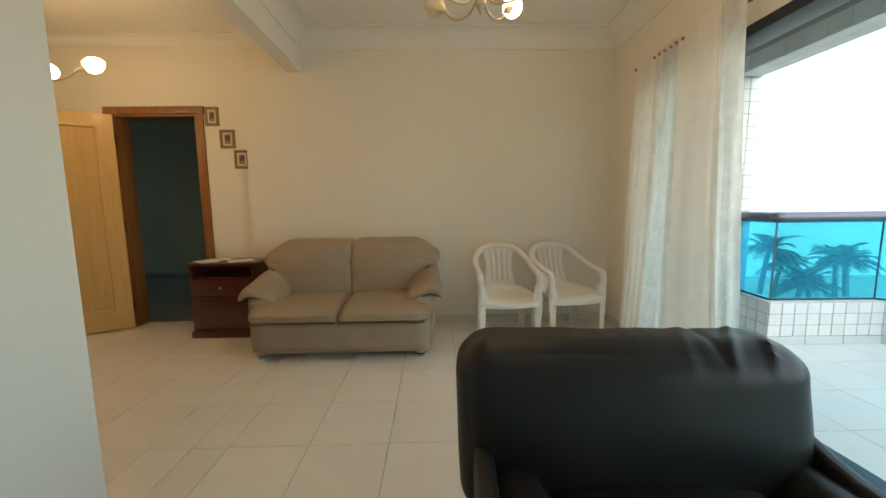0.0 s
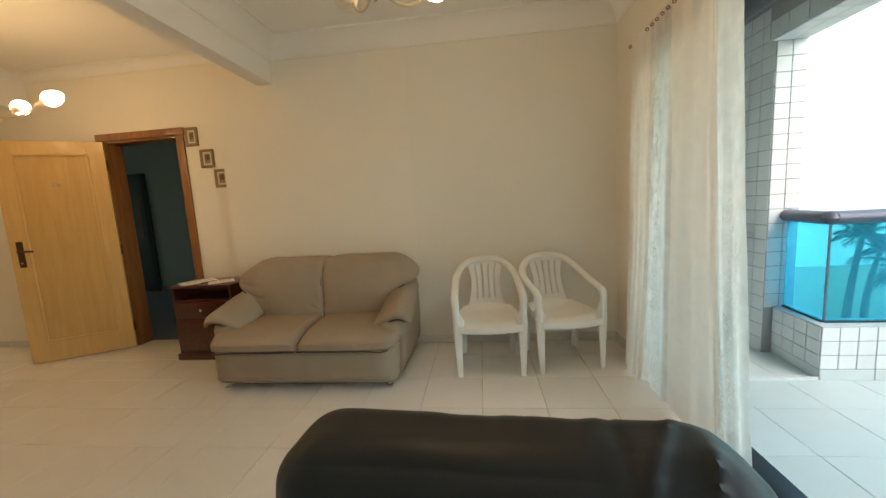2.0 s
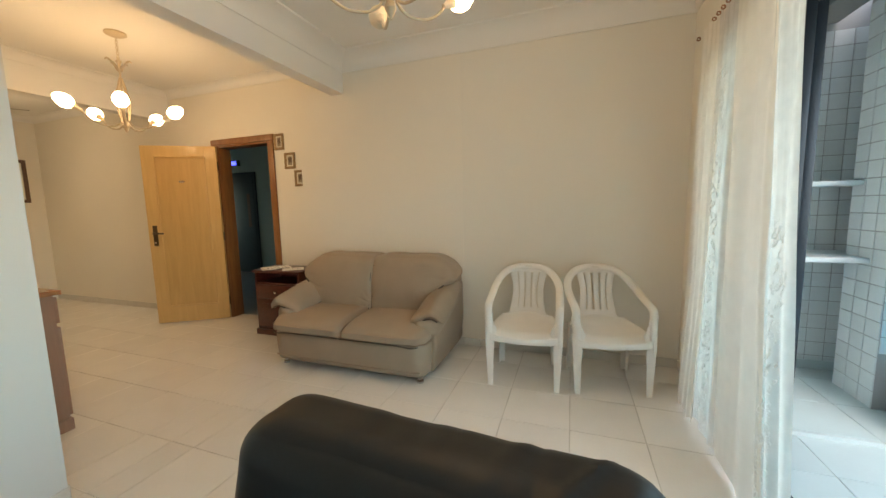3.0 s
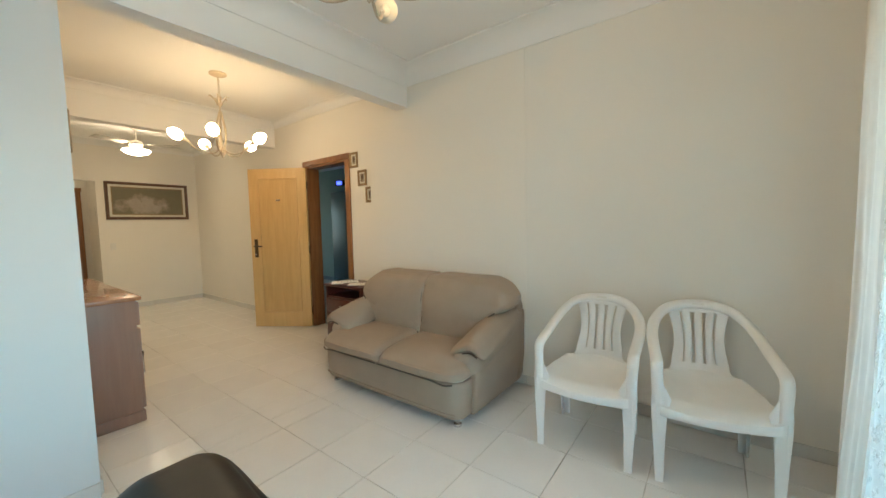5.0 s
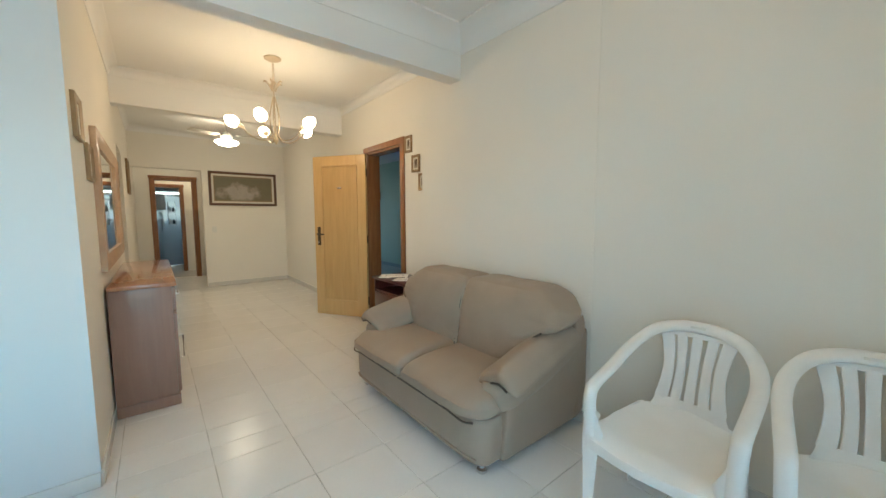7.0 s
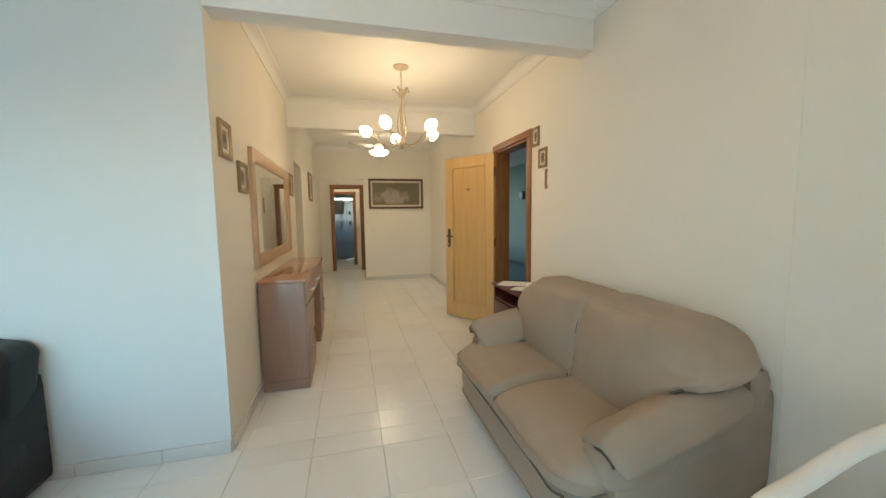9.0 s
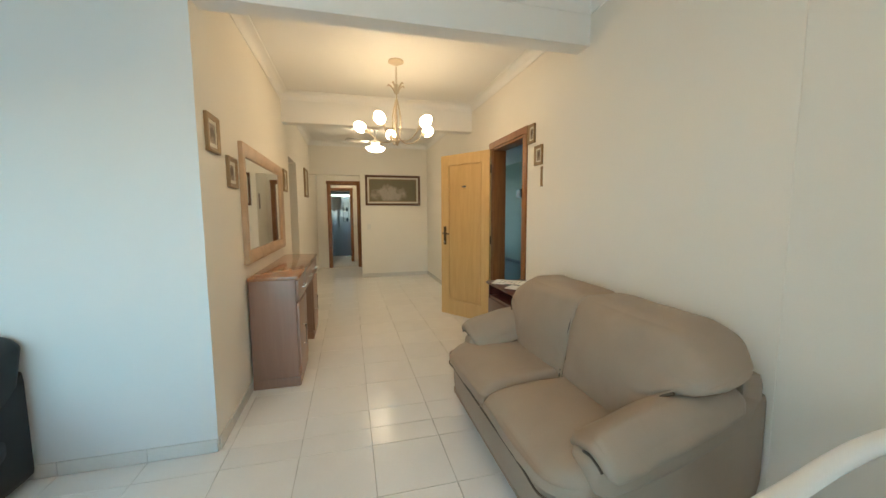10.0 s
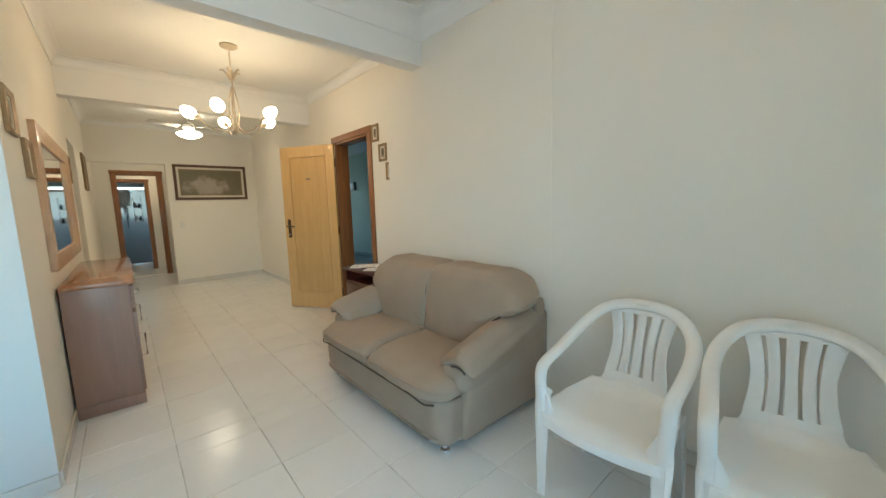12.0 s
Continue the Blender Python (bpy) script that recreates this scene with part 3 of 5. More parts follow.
cl2 = thing("ceiling_lamp", "small lit round ceiling lamp in the bathroom lobby", "ceiling lamp", pose(XP - 2.2, 2.2, 0))
part("base", lathe(bmesh.new(), [(0.10, CEIL), (0.10, CEIL - 0.02)], 20), M_FAN, cl2)
part("bowl", lathe(bmesh.new(), [(0.12, CEIL - 0.02), (0.12, CEIL - 0.04), (0.08, CEIL - 0.075), (0.02, CEIL - 0.085)], 24), glow("lit_lobby_bowl", (1.0, 0.82, 0.58), 26.0), cl2, "glowing glass bowl")

kc = thing("key_cabinet", "small dark wooden key cabinet on the corridor wall", "key cabinet", pose(XP - 0.55, 2.60, 1.64))
part("body", boxed(-0.11, -0.05, -0.17, 0.11, 0, 0.17, 0.006), M_DARKF, kc)
part("door", boxed(-0.095, -0.062, -0.155, 0.095, -0.05, 0.155, 0.004), M_DARKF, kc)

# ---------------------------------------------------------------- balcony
def tiled(name, faces, label, category="wall", tw=0.11, th=0.11):
    """A wall clad in small glazed tiles. faces: (origin, along, length, z0, z1, normal)."""
    base = thing(name, label, category, kind="structure")
    shared = {}
    for (ox, oy), (ax, ay), L, z0, z1, (nx, ny) in faces:
        nrow = max(1, round((z1 - z0) / th))
        ncol = max(1, round(L / tw))
        h, w, g, t = (z1 - z0) / nrow, L / ncol, 0.0026, 0.005
        key = (round(w, 4), round(h, 4))
        if key not in shared:
            shared[key] = mesh_of("wall_tile", boxed(-w / 2 + g, -t, -h / 2 + g, w / 2 - g, 0.002, h / 2 - g, 0.002, 1), M_WTILE)
        rot = math.atan2(ay, ax)
        if abs(math.cos(rot - math.pi / 2) - nx) + abs(math.sin(rot - math.pi / 2) - ny) > 0.5:
            rot += math.pi
        for r in range(nrow):
            for c in range(ncol):
                ob = new("wall_tile", shared[key])
                ob.parent = base
                ob.matrix_basis = Matrix.LocRotScale((ox + ax * w * (c + 0.5), oy + ay * w * (c + 0.5), z0 + h * (r + 0.5)), Euler((0, 0, rot)), None)
    return base


def unit(p, q):
    d = math.hypot(q[0] - p[0], q[1] - p[1])
    return ((q[0] - p[0]) / d, (q[1] - p[1]) / d), d


KERB_Z = 0.36
KLINE = [(2.90, 3.50), (2.86, 3.05), (3.82, 3.03), (4.55, 2.30), (4.55, -2.2)]
BEAM_Z = 2.305
bm, beam = bmesh.new(), boxed(2.785, -2.2, BEAM_Z, 3.03, 3.50, 2.75)
offs = []
for i, p in enumerate(KLINE):
    dirs = [unit(KLINE[k], KLINE[k + 1])[0] for k in (i - 1, i) if 0 <= k < len(KLINE) - 1]
    nrm = Vector((sum(-d[1] for d in dirs), sum(d[0] for d in dirs))).normalized()
    if i < 2:
        nrm = Vector((0.99, 0.1)) if i == 0 else Vector((0.75, 0.66)) * 1.3
    offs.append((p[0] + nrm.x * 0.16, p[1] + nrm.y * 0.16))
for b, z0, z1 in ((bm, -0.1, KERB_Z),):
    for i in range(len(KLINE) - 1):
        q = [KLINE[i], KLINE[i + 1], offs[i + 1], offs[i]]
        lo, hi = [b.verts.new((*c, z0)) for c in q], [b.verts.new((*c, z1)) for c in q]
        for f in (lo[::-1], hi, (lo[0], lo[1], hi[1], hi[0]), (lo[1], lo[2], hi[2], hi[1]), (lo[2], lo[3], hi[3], hi[2]), (lo[3], lo[0], hi[0], hi[3])):
            b.faces.new(f)
structure("balcony_kerb_wall", bm, M_WGROUT, "low balcony wall clad in white tiles", "wall")
cap = bmesh.new()
for i in range(len(KLINE) - 1):
    q = [KLINE[i], KLINE[i + 1], offs[i + 1], offs[i]]
    lo, hi = [cap.verts.new((*v, KERB_Z + 0.001)) for v in q], [cap.verts.new((*v, KERB_Z + 0.008)) for v in q]
    for f in (lo[::-1], hi, (lo[0], lo[1], hi[1], hi[0]), (lo[1], lo[2], hi[2], hi[1]), (lo[2], lo[3], hi[3], hi[2]), (lo[3], lo[0], hi[0], hi[3])):
        cap.faces.new(f)
structure("balcony_kerb_cap", cap, M_COPING, "pale stone cap on the low balcony wall", "wall cap")
structure("balcony_outer_beam", beam, M_WGROUT, "tiled beam over the balcony front", "beam")
bm = boxed(XE + 0.15, 4.10, -0.1, 3.3, 4.25, 2.75)
box(bm, 3.0, 3.86, -0.1, 3.3, 4.10, 2.75)
structure("balcony_niche_wall", bm, M_WGROUT, "tiled balcony niche wall", "wall")
structure("balcony_column", boxed(2.83, 3.50, -0.1, 3.04, 3.86, 2.75), M_WGROUT, "white tiled balcony column", "column")
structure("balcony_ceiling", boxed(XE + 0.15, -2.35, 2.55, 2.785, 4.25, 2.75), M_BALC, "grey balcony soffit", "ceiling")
structure("balcony_step", boxed(XE + 0.15, 3.045, -0.004, 2.86, 3.065, 0.022, 0.003), M_COPING, "thin raised threshold of the balcony niche", "threshold")
structure("balcony_south_wall", boxed(XE + 0.15, -2.2, 0, 4.7, -2.05, 2.55), M_WTILE, "plain balcony end wall", "wall")

glassline = [(2.97, 3.50), (2.93, 3.12), (3.80, 3.09), (4.60, 2.33), (4.60, -2.0)]
rail = thing("balcony_railing", "blue glass balustrade with a dark round handrail", "balustrade", kind="structure")
for p, q in zip(glassline, glassline[1:]):
    (ux, uy), L = unit(p, q)
    g = boxed(0.004, -0.005, 0.0, L - 0.004, 0.005, 0.70)
    ob = part("glass_pane", g, M_BLUEGLASS, rail, "clear bright blue glass", Matrix.LocRotScale((*p, KERB_Z + 0.012), Euler((0, 0, math.atan2(uy, ux))), None))
    part("glass_channel", boxed(0, -0.012, 0, L, 0.012, 0.018), M_DARKALU, rail, "", Matrix.LocRotScale((*p, KERB_Z + 0.002), Euler((0, 0, math.atan2(uy, ux))), None))
    part("clamp_post", boxed(-0.004, -0.006, 0, 0.004, 0.006, 0.70, 0.001, 1), M_RAIL, rail, "", Matrix.LocRotScale((*q, KERB_Z + 0.012), Euler((0, 0, math.atan2(uy, ux))), None))
pts = [(2.97, 3.52, 1.065)] + [(x, y, 1.065) for x, y in glassline[1:]]
for p, q in zip(pts, pts[1:]):
    part("handrail", tube(bmesh.new(), [p, q], 0.062, 18, 0.72), M_RAIL, rail, "dark grey painted handrail")
for x, y, z in pts[1:-1]:
    part("rail_joint", lathe(bmesh.new(), [(0.01, -0.045), (0.045, -0.03), (0.062, 0.0), (0.045, 0.03), (0.01, 0.045)], 18, (x, y, z)), M_RAIL, rail)
for z, y0 in ((1.40, 3.76), (0.90, 3.64)):
    s = thing("niche_shelf", "pale stone shelf fixed in the balcony niche", "shelf", pose(0, 0, z), group="niche shelves")
    part("slab", boxed(XE + 0.15, y0, 0, 2.93, 4.098, 0.035, 0.004), M_COPING, s)
    part("edge_strip", boxed(XE + 0.15, y0 - 0.006, 0.004, 2.93, y0, 0.031, 0.002), M_COPING, s)

# sliding balcony door: dark aluminium frame and a panel stacked behind the curtain
slide = thing("door_3", "open dark aluminium sliding balcony door", "sliding door", kind="structure")
part("head_frame", boxed(XE - 0.01, -2.2, 2.10, XE + 0.16, 3.25, 2.16, 0.004), M_DARKALU, slide)
part("bottom_track", boxed(XE - 0.01, -2.2, -0.003, XE + 0.12, 3.25, 0.014, 0.003), M_DARKALU, slide)
part("jamb", boxed(XE - 0.01, 3.19, 0.014, XE + 0.16, 3.25, 2.10, 0.004), M_DARKALU, slide)
for x, y0 in ((XE + 0.03, 2.50), (XE + 0.09, 2.555)):
    pn = part("panel_frame", boxed(x, y0, 0.016, x + 0.035, y0 + 0.022, 2.10, 0.003), M_DARKALU, slide)
    part("panel_rail", boxed(x, y0 + 0.022, 0.016, x + 0.035, 3.19, 0.10, 0.003), M_DARKALU, slide)
    g = part("pane", boxed(x + 0.014, y0 + 0.022, 0.10, x + 0.02, 3.19, 2.10), glass("clear_pane", (0.9, 0.95, 0.95)), slide)
    g.visible_shadow = False

# ---------------------------------------------------------------- outside: beach, sea, palms
bm = bmesh.new()
lathe(bm, [(3000.0, -10.4), (3000.0, -10.0)], 64)
structure("ground", bm, M_SAND, "pale beach sand below the building", "ground")
bm = bmesh.new()
for k, (x, y) in enumerate(((-2500, 70), (2600, 35), (2600, 2500), (-2500, 2500))):
    bm.verts.new((x, y, -9.8))
bm.faces.new(bm.verts)
r = bmesh.ops.extrude_face_region(bm, geom=bm.faces[:])
for v in [g for g in r["geom"] if isinstance(g, bmesh.types.BMVert)]:
    v.co.z -= 0.3
structure("sea", bm, M_SEA, "calm green sea reaching the horizon", "water")


def palm(x, y, top, seed, lean):
    rnd = random.Random(seed)
    base = thing("palm_tree", "tall coconut palm with drooping feathered fronds", "palm tree", pose(x, y, -10.0), group="palms on the beach")
    h = top + 10.0
    pts = [(lean * (i / 8) ** 2 * 1.6, lean * 0.3 * (i / 8) ** 2, h * i / 8) for i in range(9)]
    part("trunk", tube(bmesh.new(), pts, [0.26 - 0.014 * i for i in range(9)], 10), M_TRUNK, base)
    cx, cy, cz = pts[-1]
    crown = bmesh.new()
    for f in range(26):
        az, el = f * 2.4 + rnd.uniform(-0.25, 0.25), rnd.uniform(-0.45, 1.30)
        L, bend = rnd.uniform(1.7, 2.5), rnd.uniform(1.2, 1.9)
        spine, p = [], Vector((cx, cy, cz))
        for i in range(13):
            a = el + 0.25 - bend * (i / 12) ** 1.4
            spine.append(p.copy())
            p = p + Vector((math.cos(a) * math.cos(az), math.cos(a) * math.sin(az), math.sin(a))) * (L / 12)
        tube(crown, spine, [0.035 - 0.0025 * i for i in range(13)], 4)
        side = Vector((-math.sin(az), math.cos(az), 0))
        for i in range(1, 13):
            for sub in (0.0, 0.5):
                p = spine[i - 1].lerp(spine[i], sub)
                d = (spine[i] - spine[i - 1]).normalized()
                ll = 0.52 * math.sin(math.pi * min(0.97, (i - 1 + sub) / 12 * 0.78 + 0.18)) + 0.10
                for sg in (-1, 1):
                    tip = p + side * sg * ll * 0.72 + d * ll * 0.60 + Vector((0, 0, -ll * rnd.uniform(0.05, 0.5)))
                    w = d * 0.026
                    a, b2, c = crown.verts.new(p - w), crown.verts.new(p + w), crown.verts.new(tip)
                    mid = crown.verts.new(p.lerp(tip, 0.5) + w * 1.1 + Vector((0, 0, 0.05)))
                    crown.faces.new((a, b2, mid))
                    crown.faces.new((a, mid, c))
    part("crown", crown, M_LEAF, base)
    return base


for i, (x, y, top, lean) in enumerate(((26.0, 28.0, -2.6, 0.5), (29.5, 24.6, -3.0, -0.4), (26.5, 25.5, -4.8, 0.3), (38.0, 26.0, -2.6, 0.4), (31.0, 32.0, -4.4, 0.6), (36.0, 31.0, -4.0, -0.3), (24.0, 34.0, -4.6, 0.2), (40.0, 21.0, -3.0, 0.5), (20.0, 33.0, -4.0, 0.4), (34.0, 21.0, -5.0, 0.2), (30.0, 27.6, -5.4, -0.2))):
    palm(x, y, top, 40 + i, lean)

# ---------------------------------------------------------------- beige two-seat sofa
def sofa_beige():
    so = thing("sofa", "beige leather two-seat sofa with pillow arms against the wall", "sofa", pose(-0.655, 0, 0))
    w = 0.762                                            # half width

    def nose(x):
        """How far the front edge falls back towards the rounded ends."""
        return 0.085 * max(0.0, (abs(x) - 0.58) / 0.13) ** 2.4

    def front(p):
        s = (0.13 - p.z) / 0.26                           # 1 at the foot
        f = max(0.0, min(1.0, -p.y / 0.37))
        return Vector((p.x * (1 - 0.020 * max(0.0, s) ** 2), p.y + 3.278 + f * ((1 - 0.5 * max(0.0, s)) * nose(p.x) + 0.02 * max(0.0, s) ** 2), p.z + 0.190))
    base = part("base", soft(bmesh.new(), 2 * w - 0.105, 0.76, 0.265, 0.030, 26, (0.0, 0.012, 0.0), front), M_BEIGE, so)
    part("base_piping", tube(bmesh.new(), [(x, 2.904 + 0.62 * nose(x), 0.105) for x in [-0.66 + 1.32 * k / 24 for k in range(25)]], 0.006, 8), M_BEIGE, base)
    for sx in (-1, 1):
        def seat(p, sx=sx):
            x = p.x + sx * (w / 2 - 0.022)
            f = max(0.0, min(1.0, -p.y / 0.33))
            top = p.z > 0
            e = abs(sx * x - w / 2) / (w / 2)
            z = p.z + 0.383 - 0.05 * f ** 3 * top - 0.018 * top * max(0.0, 1 - sx * x / 0.05) - 0.012 * (1 - top) * f * max(0.0, e - 0.55) * 2
            return Vector((x, p.y + 3.225 + f * nose(x) * 0.95, z))
        seat_part = part("seat_cushion", soft(bmesh.new(), w - 0.048, 0.70, 0.125, 0.046, 30, (0.004, 0.018, 0.014), seat, 0.004, 6), M_BEIGE, so)
        part("cushion_seam_shade", tube(bmesh.new(), [(sx * x, 2.866 + 0.95 * nose(x), 0.322 - 0.012 * max(0.0, 1 - abs(x - 0.62) / 0.12)) for x in [0.012 + 0.675 * k / 30 for k in range(30)]], 0.0050, 6), M_SEAM_SHADE, seat_part)

        def back(p, sx=sx):
            s = (p.z + 0.275) / 0.55                      # 0 at the foot, 1 at the top
            y = p.y * (0.72 + 0.62 * s * (1 - 0.45 * s)) + 3.44 + 0.16 * s
            e = sx * p.x / (w / 2)
            k = max(0.0, min(1.0, (e - 0.40) / 0.50))
            k = k * k * (3 - 2 * k)
            ear = k * (0.060 * max(0.0, 1 - ((s - 0.50) / 0.5) ** 2) - 0.06 * max(0.0, 0.30 - s) - 0.10 * max(0.0, s - 0.72))
            x = p.x + sx * (w / 2 - 0.026 + ear)
            rx, rz = e - 0.95, s - 0.22
            fan = math.atan2(rz, -rx)
            dist = math.hypot(rx, rz * 1.3)
            fold = math.exp(-(math.sin(fan * 7.5 + 0.8 * noise.noise(p * 5)) / 0.36) ** 2) * max(0.0, 1 - abs(dist - 0.42) / 0.34) * (p.y < 0)
            rx2 = e + 1.0
            fold2 = math.exp(-(math.sin(math.atan2(rz, rx2) * 7 + 1) / 0.30) ** 2) * max(0.0, 1 - abs(math.hypot(rx2, rz) - 0.20) / 0.18) * (p.y < 0)
            pleats = math.exp(-(math.sin((e - 0.30) * 30 + 2 * s) / 0.34) ** 2) * max(0.0, 1 - abs(e - 0.30) / 0.34) * max(0.0, 1 - abs(s - 0.20) / 0.28) * (p.y < 0)
            lump = 0.013 * fold + 0.010 * fold2 + 0.022 * pleats
            drop = 0.11 * max(0.0, e - 0.50) ** 2 * s * 2.2 + 0.016 * max(0.0, -e - 0.6) * s
            lift = 0.315 * k * max(0.0, 1 - s) ** 1.1
            thin = 1 - 0.42 * max(0.0, e) ** 4
            y = 3.44 + 0.16 * s + (y - 3.44 - 0.16 * s) * thin + 0.05 * max(0.0, e) ** 4 * s
            return Vector((x, y + lump, p.z + 0.622 - drop + lift))
        bk = part("back_cushion", soft(bmesh.new(), w - 0.012, 0.28, 0.55, 0.060, 56, (0.010, 0.055, 0.012), back, 0.006, 6), M_BEIGE, so)
        # dark tubes draw the shade at the cushion foot and between the cushions
        part("cushion_seam_shade", tube(bmesh.new(), [back(Vector((sx * w / 2 * (-0.2 + 0.1 * i), -0.146, -0.232))) for i in range(12)], 0.007, 6), M_SEAM_SHADE, bk)
        part("cushion_gap_shade", tube(bmesh.new(), [back(Vector((-sx * (w / 2 - 0.010), -0.135, -0.25 + 0.045 * i))) for i in range(11)], 0.005, 6), M_SEAM_SHADE, bk)

        def pad(p, sx=sx):
            s = (p.y + 0.31) / 0.62                       # 0 at the front, 1 at the back
            o = sx * p.x                                  # outwards
            inner = max(0.0, 0.06 - o) / 0.21
            outer = max(0.0, o - 0.04) / 0.11
            crease = 0.007 * math.exp(-(math.sin(o * 38 + s * 4) / 0.35) ** 2) * max(0.0, s - 0.55) * (p.z > 0)
            z = p.z * (1 - 0.15 * s) + 0.540 + 0.115 * max(0.0, s) ** 1.3 - 0.115 * inner ** 1.6 * (1 - 0.35 * s) - 0.035 * max(0.0, 0.30 - s) - 0.060 * outer ** 2 * (1 - 0.2 * s) - crease
            return Vector((p.x * (1.0 - 0.14 * s) + sx * (w - 0.112 + 0.016 * (1 - s)), p.y + 3.345 - 0.020 * (1 - s) + 0.040 * inner * (1 - s), z))
        arm = part("arm_pad", soft(bmesh.new(), 0.30, 0.62, 0.080, 0.038, 36, (0.008, 0.012, 0.034), pad, 0.006, 7), M_BEIGE, so)

        def roll(p, sx=sx):
            s = max(0.0, (p.y + 0.37) / 0.74)
            return Vector((p.x * (1 - 0.25 * s) + sx * (w - 0.105 + 0.012 * s), p.y + 3.415 - 0.020 * (1 - s), p.z + 0.412 + 0.19 * s ** 1.7))
        part("arm_roll", soft(bmesh.new(), 0.205, 0.74, 0.185, 0.070, 20, (0.004, 0.018, 0.0), roll, 0.003, 7), M_BEIGE, so)

        def side(p, sx=sx):
            s = (p.y + 0.37) / 0.74
            top = max(0.0, p.z) / 0.22
            return Vector((p.x + sx * (w - 0.052 - 0.03 * max(0.0, -p.z) / 0.22), p.y + 3.430, p.z + 0.275 + top * (0.22 * max(0.0, s) ** 2.0 - 0.07)))
        part("side_panel", soft(bmesh.new(), 0.075, 0.74, 0.44, 0.022, 16, (0.006, 0, 0), side), M_BEIGE, so)
        # dark tubes draw the shade under the lip of the arm pad
        part("arm_seam_shade", tube(bmesh.new(), [pad(Vector((sx * o, -0.306, -0.036))) for o in [0.105 - 0.0205 * k for k in range(13)]], 0.0055, 6), M_SEAM_SHADE, arm)
        part("arm_seam_shade", tube(bmesh.new(), [pad(Vector((-sx * 0.142, -0.29 + 0.05 * k, -0.033))) for k in range(10)], 0.006, 6), M_SEAM_SHADE, arm)
        for y in (2.990, 3.62):
            part("foot", lathe(bmesh.new(), [(0.024, 0.0), (0.028, 0.006), (0.026, 0.020), (0.014, 0.028), (0.013, 0.075)], 14, (sx * (w - 0.128), y, 0)), M_CHROME, so, "chrome cup foot")
    part("backboard", soft(bmesh.new(), 2 * w - 0.04, 0.13, 0.66, 0.05, 10, (0, 0, 0), lambda p: Vector((p.x, p.y + 3.735, p.z + 0.40))), M_BEIGE, so)
    return so


sofa_beige()


# ---------------------------------------------------------------- black leather armchairs
def armchair(m, label, w=0.53, wide=1.075, edge=0.10, rise=0.480):
    ch = thing("armchair", label, "armchair", m, group="black leather armchairs")
    part("base", soft(bmesh.new(), 2 * w - 0.06, 0.78, 0.28, 0.05, 10, (0, 0.01, 0), lambda p: Vector((p.x, p.y, p.z + 0.19))), M_BLACK, ch)

    def back(p):
        s = (p.z + 0.27) / 0.54
        x = p.x * (1.0 + 0.03 * s)
        k = max(0.0, min(1.0, (s - 0.80) * 7.0))
        right = max(0.0, min(1.0, (x + 0.05) / 0.40)) * max(0.0, min(1.0, (0.475 - x) / 0.10))
        slant = x * 62 - p.y * 30 * max(0.0, min(1.0, (x - 0.05) * 4)) + 2.2 * math.sin(x * 13)
        crease = (0.009 * (math.exp(-(math.sin(slant * 0.5) / 0.40) ** 2) - 0.4) * right + 0.0010 * math.sin(x * 46 + 3 * math.sin(x * 9))) * k
        pleat = -0.006 * math.exp(-((x - 0.24 - 0.04 * (1 - s)) / 0.012) ** 2) * k
        tuck = -0.03 * k * max(0.0, abs(x) / 0.5 - 0.80) * (3 if x > 0 else 1)
        return Vector((x * wide - 0.020, p.y + 0.24 + 0.10 * s - 0.3 * crease, p.z + rise + crease + pleat + tuck))
    part("backrest", soft(bmesh.new(), 2 * w - 0.06, 0.27, 0.54, edge, 64, (0.008, 0.045, 0.006), back, 0.006, 6), M_BLACK, ch)
    part("seat_cushion", soft(bmesh.new(), 2 * w - 0.40, 0.66, 0.16, 0.07, 14, (0.01, 0.02, 0.03), lambda p: Vector((p.x, p.y - 0.12, p.z + 0.285)), 0.004, 7), M_BLACK, ch)
    part("back_panel", soft(bmesh.new(), 2 * w - 0.10, 0.08, 0.50, 0.035, 8, (0, 0, 0), lambda p: Vector((p.x, p.y + 0.40, p.z + rise - 0.167))), M_BLACK, ch)
    for sx in (-1, 1):
        def arm(p, sx=sx):
            s = (0.4 - p.y) / 0.8
            return Vector((p.x * (0.75 + 0.3 * s) + sx * (w - 0.11 + (0.025 * s if sx > 0 else -0.02 * s)), p.y - 0.01, p.z + 0.275 + 0.01 * s))
        a = part("arm", soft(bmesh.new(), 0.25, 0.76, 0.26, 0.11, 14, (0.015, 0.02, 0.02), arm, 0.005, 6), M_BLACK, ch)
        part("side_panel", soft(bmesh.new(), 0.06, 0.80, 0.40, 0.022, 10, (0.004, 0, 0), lambda p, sx=sx: Vector((p.x + sx * (w - 0.035), p.y + 0.02, p.z + 0.245 + 0.16 * max(0.0, p.z) / 0.2 * max(0.0, p.y / 0.4) ** 2))), M_BLACK, ch)
        for y in (-0.30, 0.34):
            part("foot", lathe(bmesh.new(), [(0.028, 0.0), (0.03, 0.02), (0.024, 0.07)], 12, (sx * (w - 0.12), y, 0)), M_DARKALU, ch)
    return ch


armchair(pose(0.722, 1.030, 0, 0, 0, -3), "black leather armchair with a wrinkled padded back")
armchair(pose(-0.68, 0.09, 0, 0, 0, 90), "black leather armchair against the pale wall", 0.56, 1.05, 0.07, 0.512)


